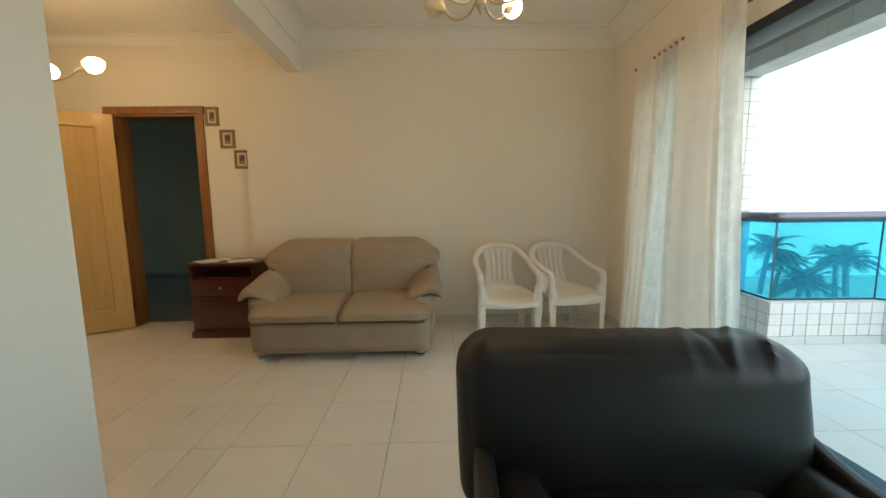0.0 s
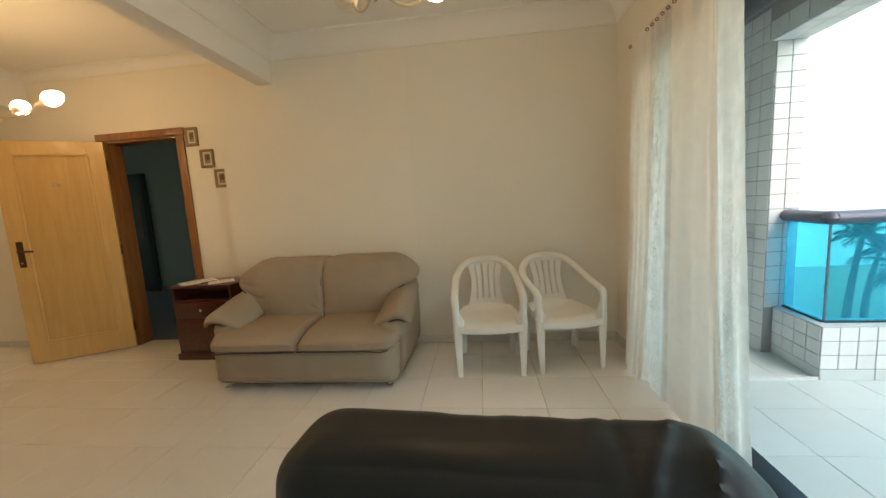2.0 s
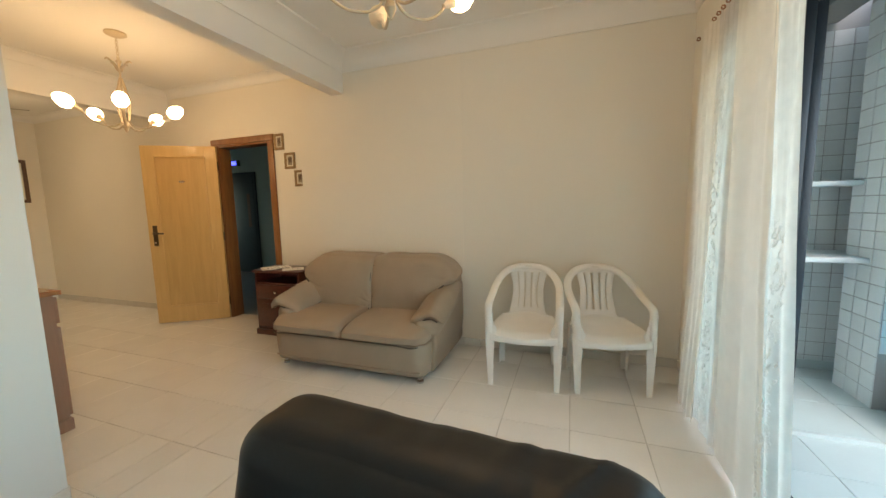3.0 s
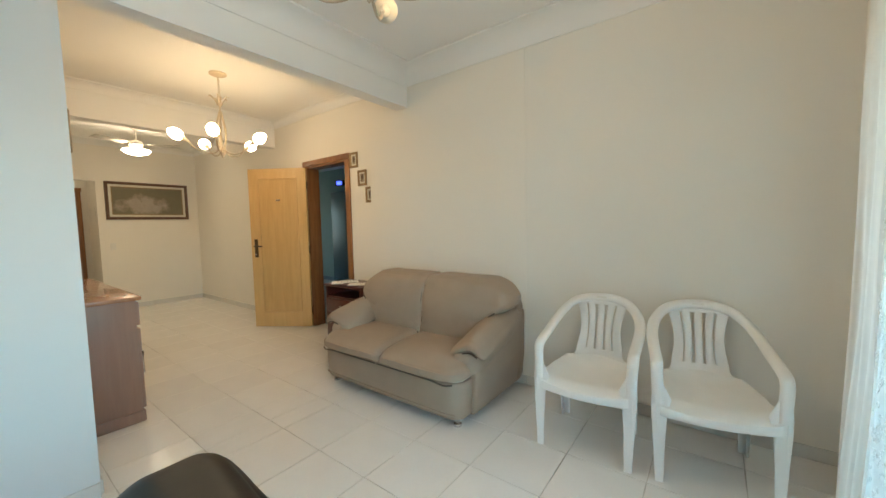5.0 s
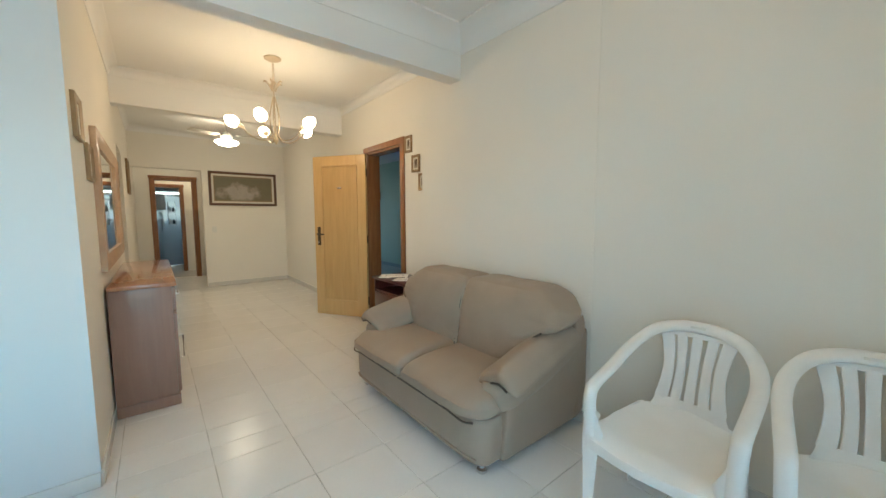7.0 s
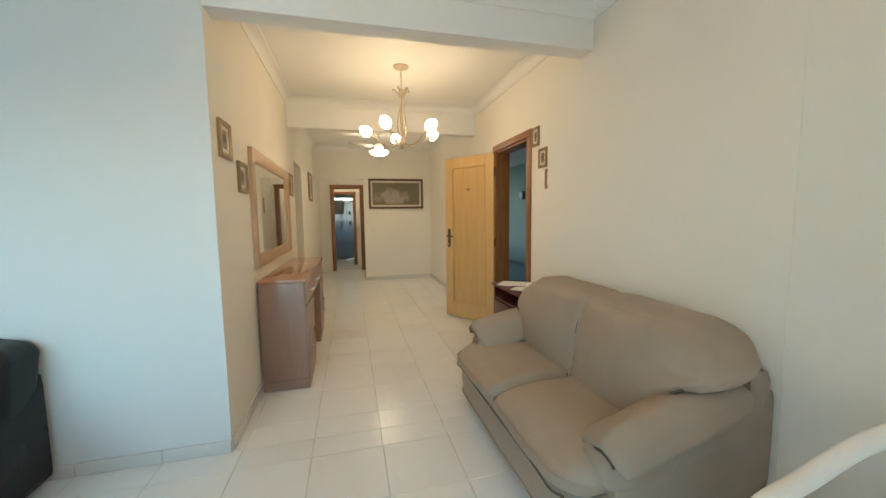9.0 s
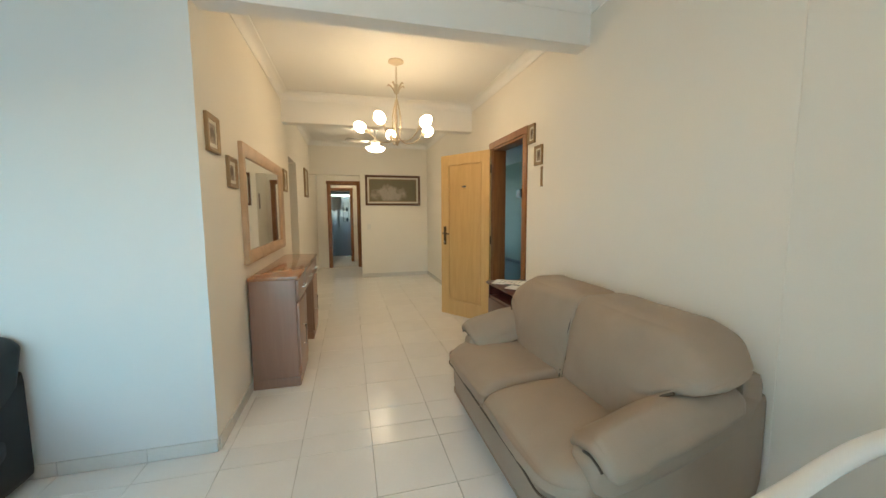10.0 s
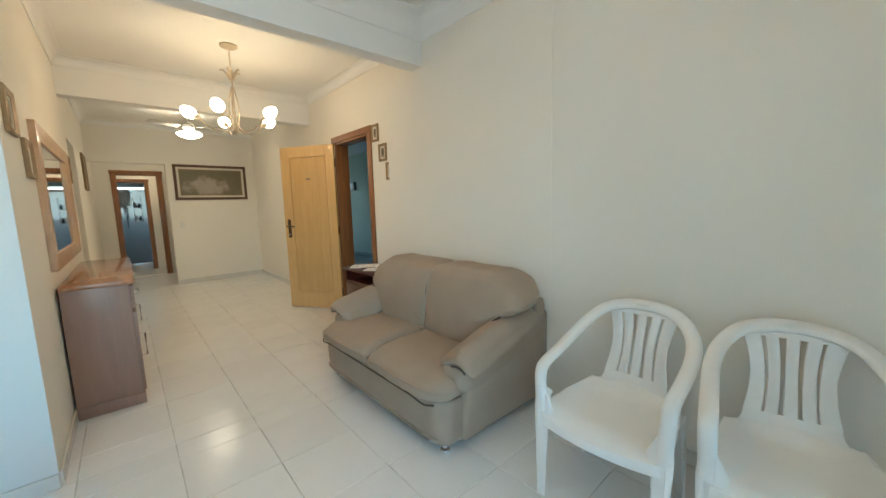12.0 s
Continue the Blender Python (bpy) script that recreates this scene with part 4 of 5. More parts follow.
# ---------------------------------------------------------------- white plastic chairs
def strap(bm, pts, across, widths, thick):
    """A flat rounded band along points; across gives the direction of its width, widths one a point."""
    n, rings, A = 10, [], Vector(across).normalized()
    pts = [Vector(p) for p in pts]
    for i, p in enumerate(pts):
        d = (pts[min(i + 1, len(pts) - 1)] - pts[max(i - 1, 0)]).normalized()
        a = (A - d * A.dot(d)).normalized()
        b = d.cross(a).normalized()
        ring = []
        for k in range(n):
            t = 2 * math.pi * k / n
            c, q = math.cos(t), math.sin(t)
            ring.append(bm.verts.new(p + a * math.copysign(abs(c) ** 0.45, c) * widths[i] / 2 + b * math.copysign(abs(q) ** 0.7, q) * thick / 2))
        rings.append(ring)
    for q, w in zip(rings, rings[1:]):
        for k in range(n):
            bm.faces.new((q[k], q[(k + 1) % n], w[(k + 1) % n], w[k]))
    bm.faces.new(rings[0][::-1])
    bm.faces.new(rings[-1])
    return bm


def plastic_chair(m, label):
    ch = thing("plastic_chair", label, "chair", m, group="white plastic chairs")

    def sw(p):
        f = max(0.0, -p.y - 0.13) / 0.09                 # rolls over at the front
        bow = 0.030 * (1 - (p.x / 0.24) ** 2) * max(0.0, -p.y) / 0.22
        half = 1 - 0.16 * max(0.0, p.y) / 0.21
        dish = 0.020 * (1 - (p.x / 0.25) ** 2) * (1 - (p.y / 0.24) ** 2)
        rise = 0.05 * max(0.0, (p.y - 0.12) / 0.09) ** 2 * max(0.0, 1 - (p.x / 0.22) ** 2) + 0.016 * (abs(p.x) / 0.24) ** 4
        return Vector((p.x * half, p.y - bow, p.z + 0.408 - dish + rise - 0.040 * f ** 1.8))
    part("seat", soft(bmesh.new(), 0.470, 0.43, 0.012, 0.005, 22, (0, 0, 0), sw), M_PLASTIC, ch)
    bm = bmesh.new()
    edge = [(x, -0.216 - 0.032 * (1 - (x / 0.24) ** 2), 0.368 - 0.010 * (1 - (x / 0.24) ** 2)) for x in [-0.235 + 0.47 * k / 14 for k in range(15)]]
    strap(bm, edge, (0, 0, 1), [0.052 - 0.010 * math.sin(math.pi * k / 14) for k in range(15)], 0.010)
    part("seat_apron", bm, M_PLASTIC, ch)
    half = [(0.244, -0.205, 0.40), (0.247, -0.205, 0.50), (0.250, -0.200, 0.570), (0.250, -0.165, 0.606), (0.250, -0.02, 0.636), (0.247, 0.12, 0.675), (0.222, 0.225, 0.725), (0.165, 0.285, 0.780), (0.085, 0.312, 0.806)]
    loop = spline([(-x, y, z) for x, y, z in half] + [(0, 0.318, 0.812)] + half[::-1], 5)
    bm = bmesh.new()
    tube(bm, loop, [0.026 + 0.004 * math.sin(math.pi * i / (len(loop) - 1)) for i in range(len(loop))], 12, 0.66, None)
    part("arm_and_back_loop", bm, M_PLASTIC, ch)
    part("back_panel", strap(bmesh.new(), spline([(0, 0.188, 0.405), (0, 0.205, 0.44), (0, 0.218, 0.485)], 4), (1, 0, 0), [0.36, 0.345, 0.325, 0.31, 0.298, 0.288, 0.28, 0.274, 0.27], 0.010), M_PLASTIC, ch)
    part("top_panel", strap(bmesh.new(), [(0, 0.300, 0.765), (0, 0.308, 0.782), (0, 0.314, 0.800)], (1, 0, 0), [0.305, 0.285, 0.24], 0.010), M_PLASTIC, ch)
    for k in range(5):
        u = (k - 2) / 2
        pts = spline([(u * 0.112, 0.216, 0.475), (u * 0.101, 0.238, 0.55), (u * 0.099, 0.262, 0.63), (u * 0.108, 0.285, 0.70), (u * 0.124, 0.302, 0.772)], 3)
        outer = abs(u) > 0.9
        part("back_slat", strap(bmesh.new(), pts, (1, 0, 0), [(0.044 if outer else 0.036) + (0.012 if outer else 0.006) * abs(i / (len(pts) - 1) - 0.5) * 2 for i in range(len(pts))], 0.011), M_PLASTIC, ch)
    for sx in (-1, 1):
        leg = bmesh.new()
        line = [(0.248, -0.206, 0.52), (0.230, -0.208, 0.42), (0.238, -0.210, 0.36), (0.238, -0.214, 0.20), (0.234, -0.220, 0.0)]
        strap(leg, [(sx * x, y, z) for x, y, z in line], (1, 0, 0), [0.034, 0.090, 0.070, 0.052, 0.037], 0.009)
        strap(leg, [(sx * (0.258 - 0.012 * k / 4), y + 0.026 - 0.006 * k / 4, min(z, 0.44)) for k, (x, y, z) in enumerate(line)], (0, 1, 0), [0.050, 0.062, 0.060, 0.050, 0.037], 0.009)
        part("front_leg", leg, M_PLASTIC, ch)
        rear = bmesh.new()
        line = [(0.200, 0.150, 0.405), (0.202, 0.175, 0.30), (0.206, 0.200, 0.15), (0.208, 0.222, 0.0)]
        strap(rear, [(sx * x, y, z) for x, y, z in line], (1, 0, 0), [0.060, 0.054, 0.047, 0.040], 0.009)
        strap(rear, [(sx * (x + 0.024 - 0.006 * k / 3), y - 0.026, z) for k, (x, y, z) in enumerate(line)], (0, 1, 0), [0.060, 0.052, 0.045, 0.038], 0.009)
        part("rear_leg", rear, M_PLASTIC, ch)
        part("seat_side", strap(bmesh.new(), spline([(sx * 0.196, 0.19, 0.412), (sx * 0.224, 0.05, 0.402), (sx * 0.240, -0.10, 0.404), (sx * 0.254, -0.195, 0.430)], 4), (0, 0, 1), [0.040] * 13, 0.010), M_PLASTIC, ch)
        part("arm_web", strap(bmesh.new(), spline([(sx * 0.258, -0.190, 0.56), (sx * 0.254, -0.172, 0.48), (sx * 0.250, -0.140, 0.42)], 4), (0, 1, 0), [0.030, 0.034, 0.038, 0.043, 0.050, 0.060, 0.072, 0.085, 0.095], 0.010), M_PLASTIC, ch)
    part("label_plate", boxed(-0.03, 0.293, 0.806, 0.03, 0.297, 0.822), M_SWITCH, ch)
    return ch


pc = plastic_chair(pose(0.717, 3.348, 0, 0, 0, 2), "white plastic garden armchair with slatted back beside the sofa")
copy_thing(pc, pose(1.285, 3.420, 0, 0, 0, 11.5))["label"] = "white plastic garden armchair with slatted back beside the curtain"


# ---------------------------------------------------------------- side table with papers
def side_table():
    t = thing("side_table", "dark mahogany bedside cabinet with open shelf and drawer", "side table", pose(-2.15, 3.51, 0))
    W, D, H = 0.58, 0.36, 0.70
    part("top", boxed(-0.02, -0.02, H - 0.025, W + 0.02, D, H, 0.007), M_MAHOG, t)
    for x in (0, W - 0.02):
        part("side", boxed(x, 0, 0.06, x + 0.02, D, H - 0.025, 0.002), M_MAHOG, t)
    part("back", boxed(0.02, D - 0.01, 0.06, W - 0.02, D, H - 0.025), M_MAHOG, t)
    part("shelf", boxed(0.02, 0.004, 0.55, W - 0.02, D - 0.01, 0.568), M_MAHOG, t)
    dr = part("drawer", boxed(0.022, -0.012, 0.40, W - 0.022, 0.30, 0.545, 0.004), M_MAHOG, t)
    part("knob", lathe(bmesh.new(), [(0.006, 0), (0.007, 0.012), (0.014, 0.018), (0.012, 0.026), (0.004, 0.029)], 12), M_CHROME, dr, "chrome knob", pose(W / 2, -0.012, 0.475, 90))
    d = part("door", boxed(0.022, -0.012, 0.09, W - 0.022, 0.008, 0.395, 0.004), M_MAHOG, t)
    part("door_panel", boxed(0.08, -0.017, 0.14, W - 0.08, -0.012, 0.345, 0.004), M_MAHOG, d)
    part("plinth", boxed(-0.012, -0.022, 0, W + 0.012, D, 0.06, 0.005), M_MAHOG, t)
    part("bottom", boxed(0.02, 0, 0.06, W - 0.02, D - 0.01, 0.08), M_MAHOG, t)
    return t


side_table()


def paper(x, y, z, w, d, a, label, n=6):
    p = thing("paper_sheet", label, "papers", pose(x, y, z, 0, 0, a), group="papers on the side table")
    sheets = part("sheets", boxed(-w / 2, -d / 2, 0, w / 2, d / 2, 0.006, 0.001, 1), M_PAPER, p)
    for k in range(n):
        part("text_line", boxed(-w * 0.38, d * (0.32 - 0.12 * k), 0.006, w * (0.38 if k % 3 else 0.2), d * (0.32 - 0.12 * k) + 0.003, 0.0066), M_INK, sheets)


paper(-2.00, 3.66, 0.701, 0.21, 0.29, -38, "white printed sheet lying on the side table")
paper(-1.74, 3.63, 0.701, 0.15, 0.21, -50, "small white notepad lying on the side table", 4)
pen = thing("pen", "dark pen lying between the papers", "pen", pose(-1.86, 3.62, 0.707, 0, 0, 60))
part("barrel", tube(bmesh.new(), [(-0.07, 0, 0), (0.05, 0, 0), (0.07, 0, 0)], [0.005, 0.005, 0.001], 8), M_INK, pen)


# ---------------------------------------------------------------- chandeliers
def chandelier(x, y, lit, turn, label, r=0.275, dz=0.0):
    c = thing("chandelier", label, "chandelier", pose(x, y, dz, 0, 0, turn), group="five-arm chandeliers")
    part("canopy", lathe(bmesh.new(), [(0.075, CEIL - dz), (0.075, CEIL - dz - 0.012), (0.05, CEIL - dz - 0.025), (0.012, CEIL - dz - 0.035)], 24), M_CHAMP, c)
    for k in range(8 - round(dz / 0.022)):
        z0 = CEIL - dz - 0.04 - k * 0.022
        bm = tube(bmesh.new(), [(0.009 * math.cos(a) * (1 if k % 2 else 0), 0.009 * math.cos(a) * (0 if k % 2 else 1), z0 - 0.011 + 0.015 * math.sin(a)) for a in [2 * math.pi * i / 10 for i in range(11)]], 0.0022, 5)
        part("chain_link", bm, M_CHAMP, c)
    part("column", lathe(bmesh.new(), [(0.010, 2.61), (0.022, 2.595), (0.012, 2.57), (0.006, 2.50), (0.005, 2.15), (0.016, 2.09), (0.024, 2.06), (0.012, 2.035), (0.004, 2.02)], 16), M_CHAMP, c)
    for k in range(5):
        a = 2 * math.pi * k / 5
        ca, sa = math.cos(a), math.sin(a)
        P = lambda rr, z: (rr * ca, rr * sa, z)
        arm = part("arm", tube(bmesh.new(), spline([P(0.008, 2.46), P(0.042, 2.30), P(0.040, 2.18), P(0.028, 2.10), P(0.08, 2.055), P(r * 0.6, 2.06), P(r * 0.85, 2.10), P(r, 2.150)], 5), 0.006, 8), M_CHAMP, c)
        part("leaf_scroll", tube(bmesh.new(), spline([P(0.012, 2.52), P(0.03, 2.56), P(0.07, 2.60), P(0.088, 2.59)], 4), [0.010] * 5 + [0.008] * 5 + [0.006] * 3, 6), M_CHAMP, c)
        ax = (Vector((ca, sa, 0.62))).normalized()
        q = Vector((0, 0, 1)).rotation_difference(ax).to_matrix().to_4x4()
        tip = Matrix.Translation(P(r, 2.148)) @ q
        part("cup", lathe(bmesh.new(), [(0.010, -0.012), (0.013, 0.0), (0.020, 0.03), (0.027, 0.055)], 14), M_SHADE, arm, "pale conical lamp socket", tip)
        sh = lathe(bmesh.new(), [(0.026, 0.048), (0.042, 0.062), (0.052, 0.09), (0.050, 0.118), (0.036, 0.148), (0.014, 0.168), (0.003, 0.172)], 24, (0, 0, 0), None)
        part("shade", sh, (M_BULB if len(lit) > 2 else M_BULB_STRONG) if k in lit else M_SHADE, arm, "glowing tulip glass shade" if k in lit else "unlit tulip glass shade", tip)
    return c


chandelier(-2.56, 2.70, (0, 1, 2, 3, 4), 39.4, "five-arm champagne metal chandelier with lit tulip shades")
# shade 3 stays out of view, lit to add warm light on the walls
chandelier(0.33, 2.02, (0, 3), 54, "five-arm champagne metal chandelier with few bulbs lit", dz=0.066)


# ---------------------------------------------------------------- ceiling fan with lamp
fan = thing("ceiling_fan", "pale ceiling fan with a lit bowl lamp", "ceiling fan", pose(-5.33, 2.69, 0))
part("canopy", lathe(bmesh.new(), [(0.06, CEIL), (0.06, CEIL - 0.04), (0.02, CEIL - 0.06)], 20), M_FAN, fan)
part("rod", tube(bmesh.new(), [(0, 0, CEIL - 0.05), (0, 0, 2.60)], 0.012, 10), M_FAN, fan)
part("motor", lathe(bmesh.new(), [(0.02, 2.62), (0.07, 2.60), (0.08, 2.57), (0.07, 2.52), (0.04, 2.485)], 24), M_FAN, fan)
for k in range(3):
    a = radians(55 + 120 * k)
    bm = soft(bmesh.new(), 0.40, 0.12, 0.008, 0.004, 4, (0, 0, 0), lambda p: Vector((p.x + 0.34, p.y * (1 + 0.3 * p.x), p.z)))
    part("blade", bm, M_FAN, fan, "", Matrix.Translation((0, 0, 2.565)) @ Euler((0, 0, a)).to_matrix().to_4x4() @ Euler((radians(9), 0, 0)).to_matrix().to_4x4())
part("lamp_bowl", lathe(bmesh.new(), [(0.06, 2.488), (0.15, 2.485), (0.165, 2.47), (0.13, 2.435), (0.06, 2.412), (0.01, 2.408)], 28), glow("lit_bowl_glass", (1.0, 0.80, 0.55), 24.0), fan, "glowing glass bowl")


# ---------------------------------------------------------------- dresser and mirror on the passage wall
def dresser():
    X0, X1, Y0, Y1, H = -3.47, -1.86, CY + 0.014, 1.80, 0.88
    d = thing("dresser", "rosy brown kneehole dresser with bar handles", "dresser", pose(0, 0, 0))
    part("top", boxed(X0 - 0.03, Y0, H - 0.03, X1 + 0.03, Y1 + 0.03, H, 0.010), M_DRTOP, d)
    for a, b in ((X0, X0 + 0.50), (X1 - 0.50, X1)):
        body = part("pedestal", boxed(a, Y0, 0.075, b, Y1, H - 0.032, 0.003), M_DRESS, d)
        part("plinth", boxed(a - 0.008, Y0, 0, b + 0.008, Y1 + 0.012, 0.075, 0.006), M_DRESS, d)
        for z0, z1 in ((0.09, 0.65),):
            f = part("door", boxed(a + 0.012, Y1 + 0.001, z0, b - 0.012, Y1 + 0.02, z1, 0.003), M_DRESS, d)
            part("handle", tube(bmesh.new(), [((a + b) / 2 + 0.12, Y1 + 0.02, 0.30), ((a + b) / 2 + 0.12, Y1 + 0.05, 0.30), ((a + b) / 2 + 0.12, Y1 + 0.05, 0.46), ((a + b) / 2 + 0.12, Y1 + 0.02, 0.46)], 0.006, 8), M_CHROME, f, "chrome bar handle")
    part("frieze", boxed(X0 + 0.5, Y0, 0.66, X1 - 0.5, Y1, H - 0.03, 0.003), M_DRESS, d)
    for k in range(3):
        a = X0 + (X1 - X0) * k / 3
        b = X0 + (X1 - X0) * (k + 1) / 3
        f = part("drawer", boxed(a + 0.01, Y1 + 0.001, 0.675, b - 0.01, Y1 + 0.02, 0.835, 0.003), M_DRESS, d)
        part("handle", tube(bmesh.new(), [((a + b) / 2 - 0.06, Y1 + 0.02, 0.755), ((a + b) / 2 - 0.06, Y1 + 0.045, 0.755), ((a + b) / 2 + 0.06, Y1 + 0.045, 0.755), ((a + b) / 2 + 0.06, Y1 + 0.02, 0.755)], 0.006, 8), M_CHROME, f, "chrome bar handle")
    part("back_panel", boxed(X0 + 0.5, Y0, 0.08, X1 - 0.5, Y0 + 0.02, 0.66), M_DRESS, d)
    return d


dresser()


def framed(name, label, category, w, h, fw, depth, m, mats, rings=(), group=""):
    """A framed flat thing facing local -y, its centre at the origin: mitred frame, rings of mount, the picture."""
    f = thing(name, label, category, m, group=group)

    def ring(bm, w0, h0, w1, h1, y0, y1, round_=0.0):
        o = [(-w0, -h0), (w0, -h0), (w0, h0), (-w0, h0)]
        i = [(-w1, -h1), (w1, -h1), (w1, h1), (-w1, h1)]
        V = lambda p, y: bm.verts.new((p[0] / 2, y, p[1] / 2))
        ob_, of, mf, inf, ib = ([V(p, 0) for p in o], [V(p, y0 * 0.8) for p in o], [V(((p[0] * 0.7 + q[0] * 0.3), (p[1] * 0.7 + q[1] * 0.3)), y0) for p, q in zip(o, i)], [V(p, y1) for p in i], [V(p, 0) for p in i])
        for A, B in ((ob_, of), (of, mf), (mf, inf), (inf, ib)):
            for k in range(4):
                bm.faces.new((A[k], A[(k + 1) % 4], B[(k + 1) % 4], B[k]))
        return bm
    part("frame", ring(bmesh.new(), w, h, w - 2 * fw, h - 2 * fw, -depth, -depth * 0.55), mats[0], f)
    iw, ih = w - 2 * fw, h - 2 * fw
    for k, (rw, mt) in enumerate(rings):
        part("mount", ring(bmesh.new(), iw, ih, iw - 2 * rw, ih - 2 * rw, -depth * (0.5 - 0.12 * k), -depth * (0.45 - 0.12 * k)), mt, f)
        iw, ih = iw - 2 * rw, ih - 2 * rw
    part("pane" if name == "wall_mirror" else "picture", boxed(-iw / 2 - 0.001, -depth * 0.25, -ih / 2 - 0.001, iw / 2 + 0.001, -0.001, ih / 2 + 0.001), mats[1], f)
    return f


def picture_mat(name, ground, blob, seed, scale):
    """An old painted picture: soft figure-less tonal masses on a ground colour."""
    m = material(name, ground, 0.6, var=0.12, scale=9, fine=70)
    nt = m.node_tree
    hs = [n for n in nt.nodes if n.bl_idname == "ShaderNodeHueSaturation"][0]
    tc = nt.nodes.new("ShaderNodeTexCoord")
    mp = nt.nodes.new("ShaderNodeMapping")
    mp.inputs["Location"].default_value = (seed, seed * 2, seed * 0.7)
    n1 = nt.nodes.new("ShaderNodeTexNoise")
    n1.inputs["Scale"].default_value, n1.inputs["Detail"].default_value = scale, 8
    gr = nt.nodes.new("ShaderNodeTexGradient")
    gr.gradient_type = "SPHERICAL"
    nt.links.new(tc.outputs["Object"], mp.inputs[0])
    nt.links.new(mp.outputs[0], n1.inputs["Vector"])
    gm = nt.nodes.new("ShaderNodeMapping")
    gm.inputs["Scale"].default_value = (1.5 if scale < 8 else 9.0, 1, 3.2 if scale < 8 else 7.0)
    gm.inputs["Location"].default_value = (0.12, 0, 0.22) if scale < 8 else (0, 0, 0)
    nt.links.new(tc.outputs["Object"], gm.inputs[0])
    nt.links.new(gm.outputs[0], gr.inputs[0])
    mul = nt.nodes.new("ShaderNodeMath")
    mul.operation = "MULTIPLY"
    nt.links.new(n1.outputs["Fac"], mul.inputs[0])
    nt.links.new(gr.outputs["Fac"], mul.inputs[1])
    cr = nt.nodes.new("ShaderNodeValToRGB")
    cr.color_ramp.elements[0].position, cr.color_ramp.elements[1].position = (0.20, 0.33) if scale < 8 else (0.12, 0.34)
    cr.color_ramp.elements[0].color, cr.color_ramp.elements[1].color = (*ground, 1), (*blob, 1)
    nt.links.new(mul.outputs[0], cr.inputs[0])
    nt.links.new(cr.outputs[0], hs.inputs["Color"])
    return m


P_BIG = picture_mat("old_painting", (0.17, 0.145, 0.09), (0.37, 0.32, 0.26), 1.3, 7.9)
P_SMALL = picture_mat("small_print", (0.56, 0.49, 0.36), (0.12, 0.075, 0.045), 2.1, 14)
framed("painting", "wide old painting in a dark frame with a pale mount", "painting", 1.17, 0.635, 0.045, 0.035, pose(XP, 3.145, 1.848, 0, 0, 90), (M_DARKF, P_BIG), ((0.035, M_MAT), (0.015, M_GILT)))
framed("wall_mirror", "large mirror in a light oak frame above the dresser", "mirror", 1.60, 0.90, 0.095, 0.04, pose(-2.66, CY, 1.43, 0, 0, 180), (M_MIRF, M_MIRROR))
for x, z, pw, ph in ((-1.335, 1.818, 0.20, 0.215), (-1.665, 1.632, 0.195, 0.205), (-3.78, 1.765, 0.24, 0.27)):
    framed("small_picture", "small framed print in a gilt wooden frame", "picture", pw, ph, 0.030, 0.022, pose(x, CY, z, 0, 0, 180), (M_GILT, P_SMALL), ((0.022, M_MAT),), "small prints on the passage wall")
framed("tall_picture", "tall framed print beyond the side opening", "picture", 0.46, 0.51, 0.04, 0.03, pose(-6.05, CY, 1.92, 0, 0, 180), (M_GILT, P_SMALL), ((0.05, M_MAT),))
for x, z in ((-2.05, 2.085), (-1.915, 1.87), (-1.79, 1.675)):
    framed("small_picture", "small square print in a gilt frame beside the door", "picture", 0.14 if x > -2 else 0.13, 0.175, 0.026, 0.02, pose(x, DW, z), (M_GILT, P_SMALL), ((0.014, M_MAT),), "small prints beside the door")


def switch_plate(m, label):
    s = thing("light_switch", label, "switch", m, group="wall switches")
    part("plate", boxed(-0.037, -0.009, -0.057, 0.037, 0, 0.057, 0.004), M_SWITCH, s)
    part("rocker", boxed(-0.012, -0.013, -0.022, 0.012, -0.009, 0.022, 0.002), M_SWITCH, s)


switch_plate(pose(XP, 2.62, 1.08, 0, 0, 90), "cream wall switch below the painting")


# ---------------------------------------------------------------- curtain and rod
M_SHEER = bpy.data.materials.new("sheer_white_voile")
M_SHEER.use_nodes = True
nt = M_SHEER.node_tree
bs = nt.nodes["Principled BSDF"]
bs.inputs["Base Color"].default_value = (0.90, 0.87, 0.81, 1)
bs.inputs["Roughness"].default_value = 0.8
tr, tp, mx, mx2 = nt.nodes.new("ShaderNodeBsdfTranslucent"), nt.nodes.new("ShaderNodeBsdfTransparent"), nt.nodes.new("ShaderNodeMixShader"), nt.nodes.new("ShaderNodeMixShader")
tr.inputs[0].default_value = (0.88, 0.84, 0.78, 1)
wv = nt.nodes.new("ShaderNodeTexNoise")
wv.inputs["Scale"].default_value, wv.inputs["Detail"].default_value = 14, 5
wr = nt.nodes.new("ShaderNodeMapRange")
wr.inputs[1].default_value, wr.inputs[2].default_value, wr.inputs[3].default_value, wr.inputs[4].default_value = 0.30, 0.70, 0.03, 0.08
tcs = nt.nodes.new("ShaderNodeTexCoord")
nt.links.new(tcs.outputs["Object"], wv.inputs["Vector"])
nt.links.new(wv.outputs["Fac"], wr.inputs[0])
mx.inputs[0].default_value = 0.28
nt.links.new(bs.outputs[0], mx.inputs[1])
nt.links.new(tr.outputs[0], mx.inputs[2])
nt.links.new(wr.outputs[0], mx2.inputs[0])
nt.links.new(mx.outputs[0], mx2.inputs[1])
nt.links.new(tp.outputs[0], mx2.inputs[2])
nt.links.new(mx2.outputs[0], nt.nodes["Material Output"].inputs[0])
M_THIN = M_SHEER.copy()
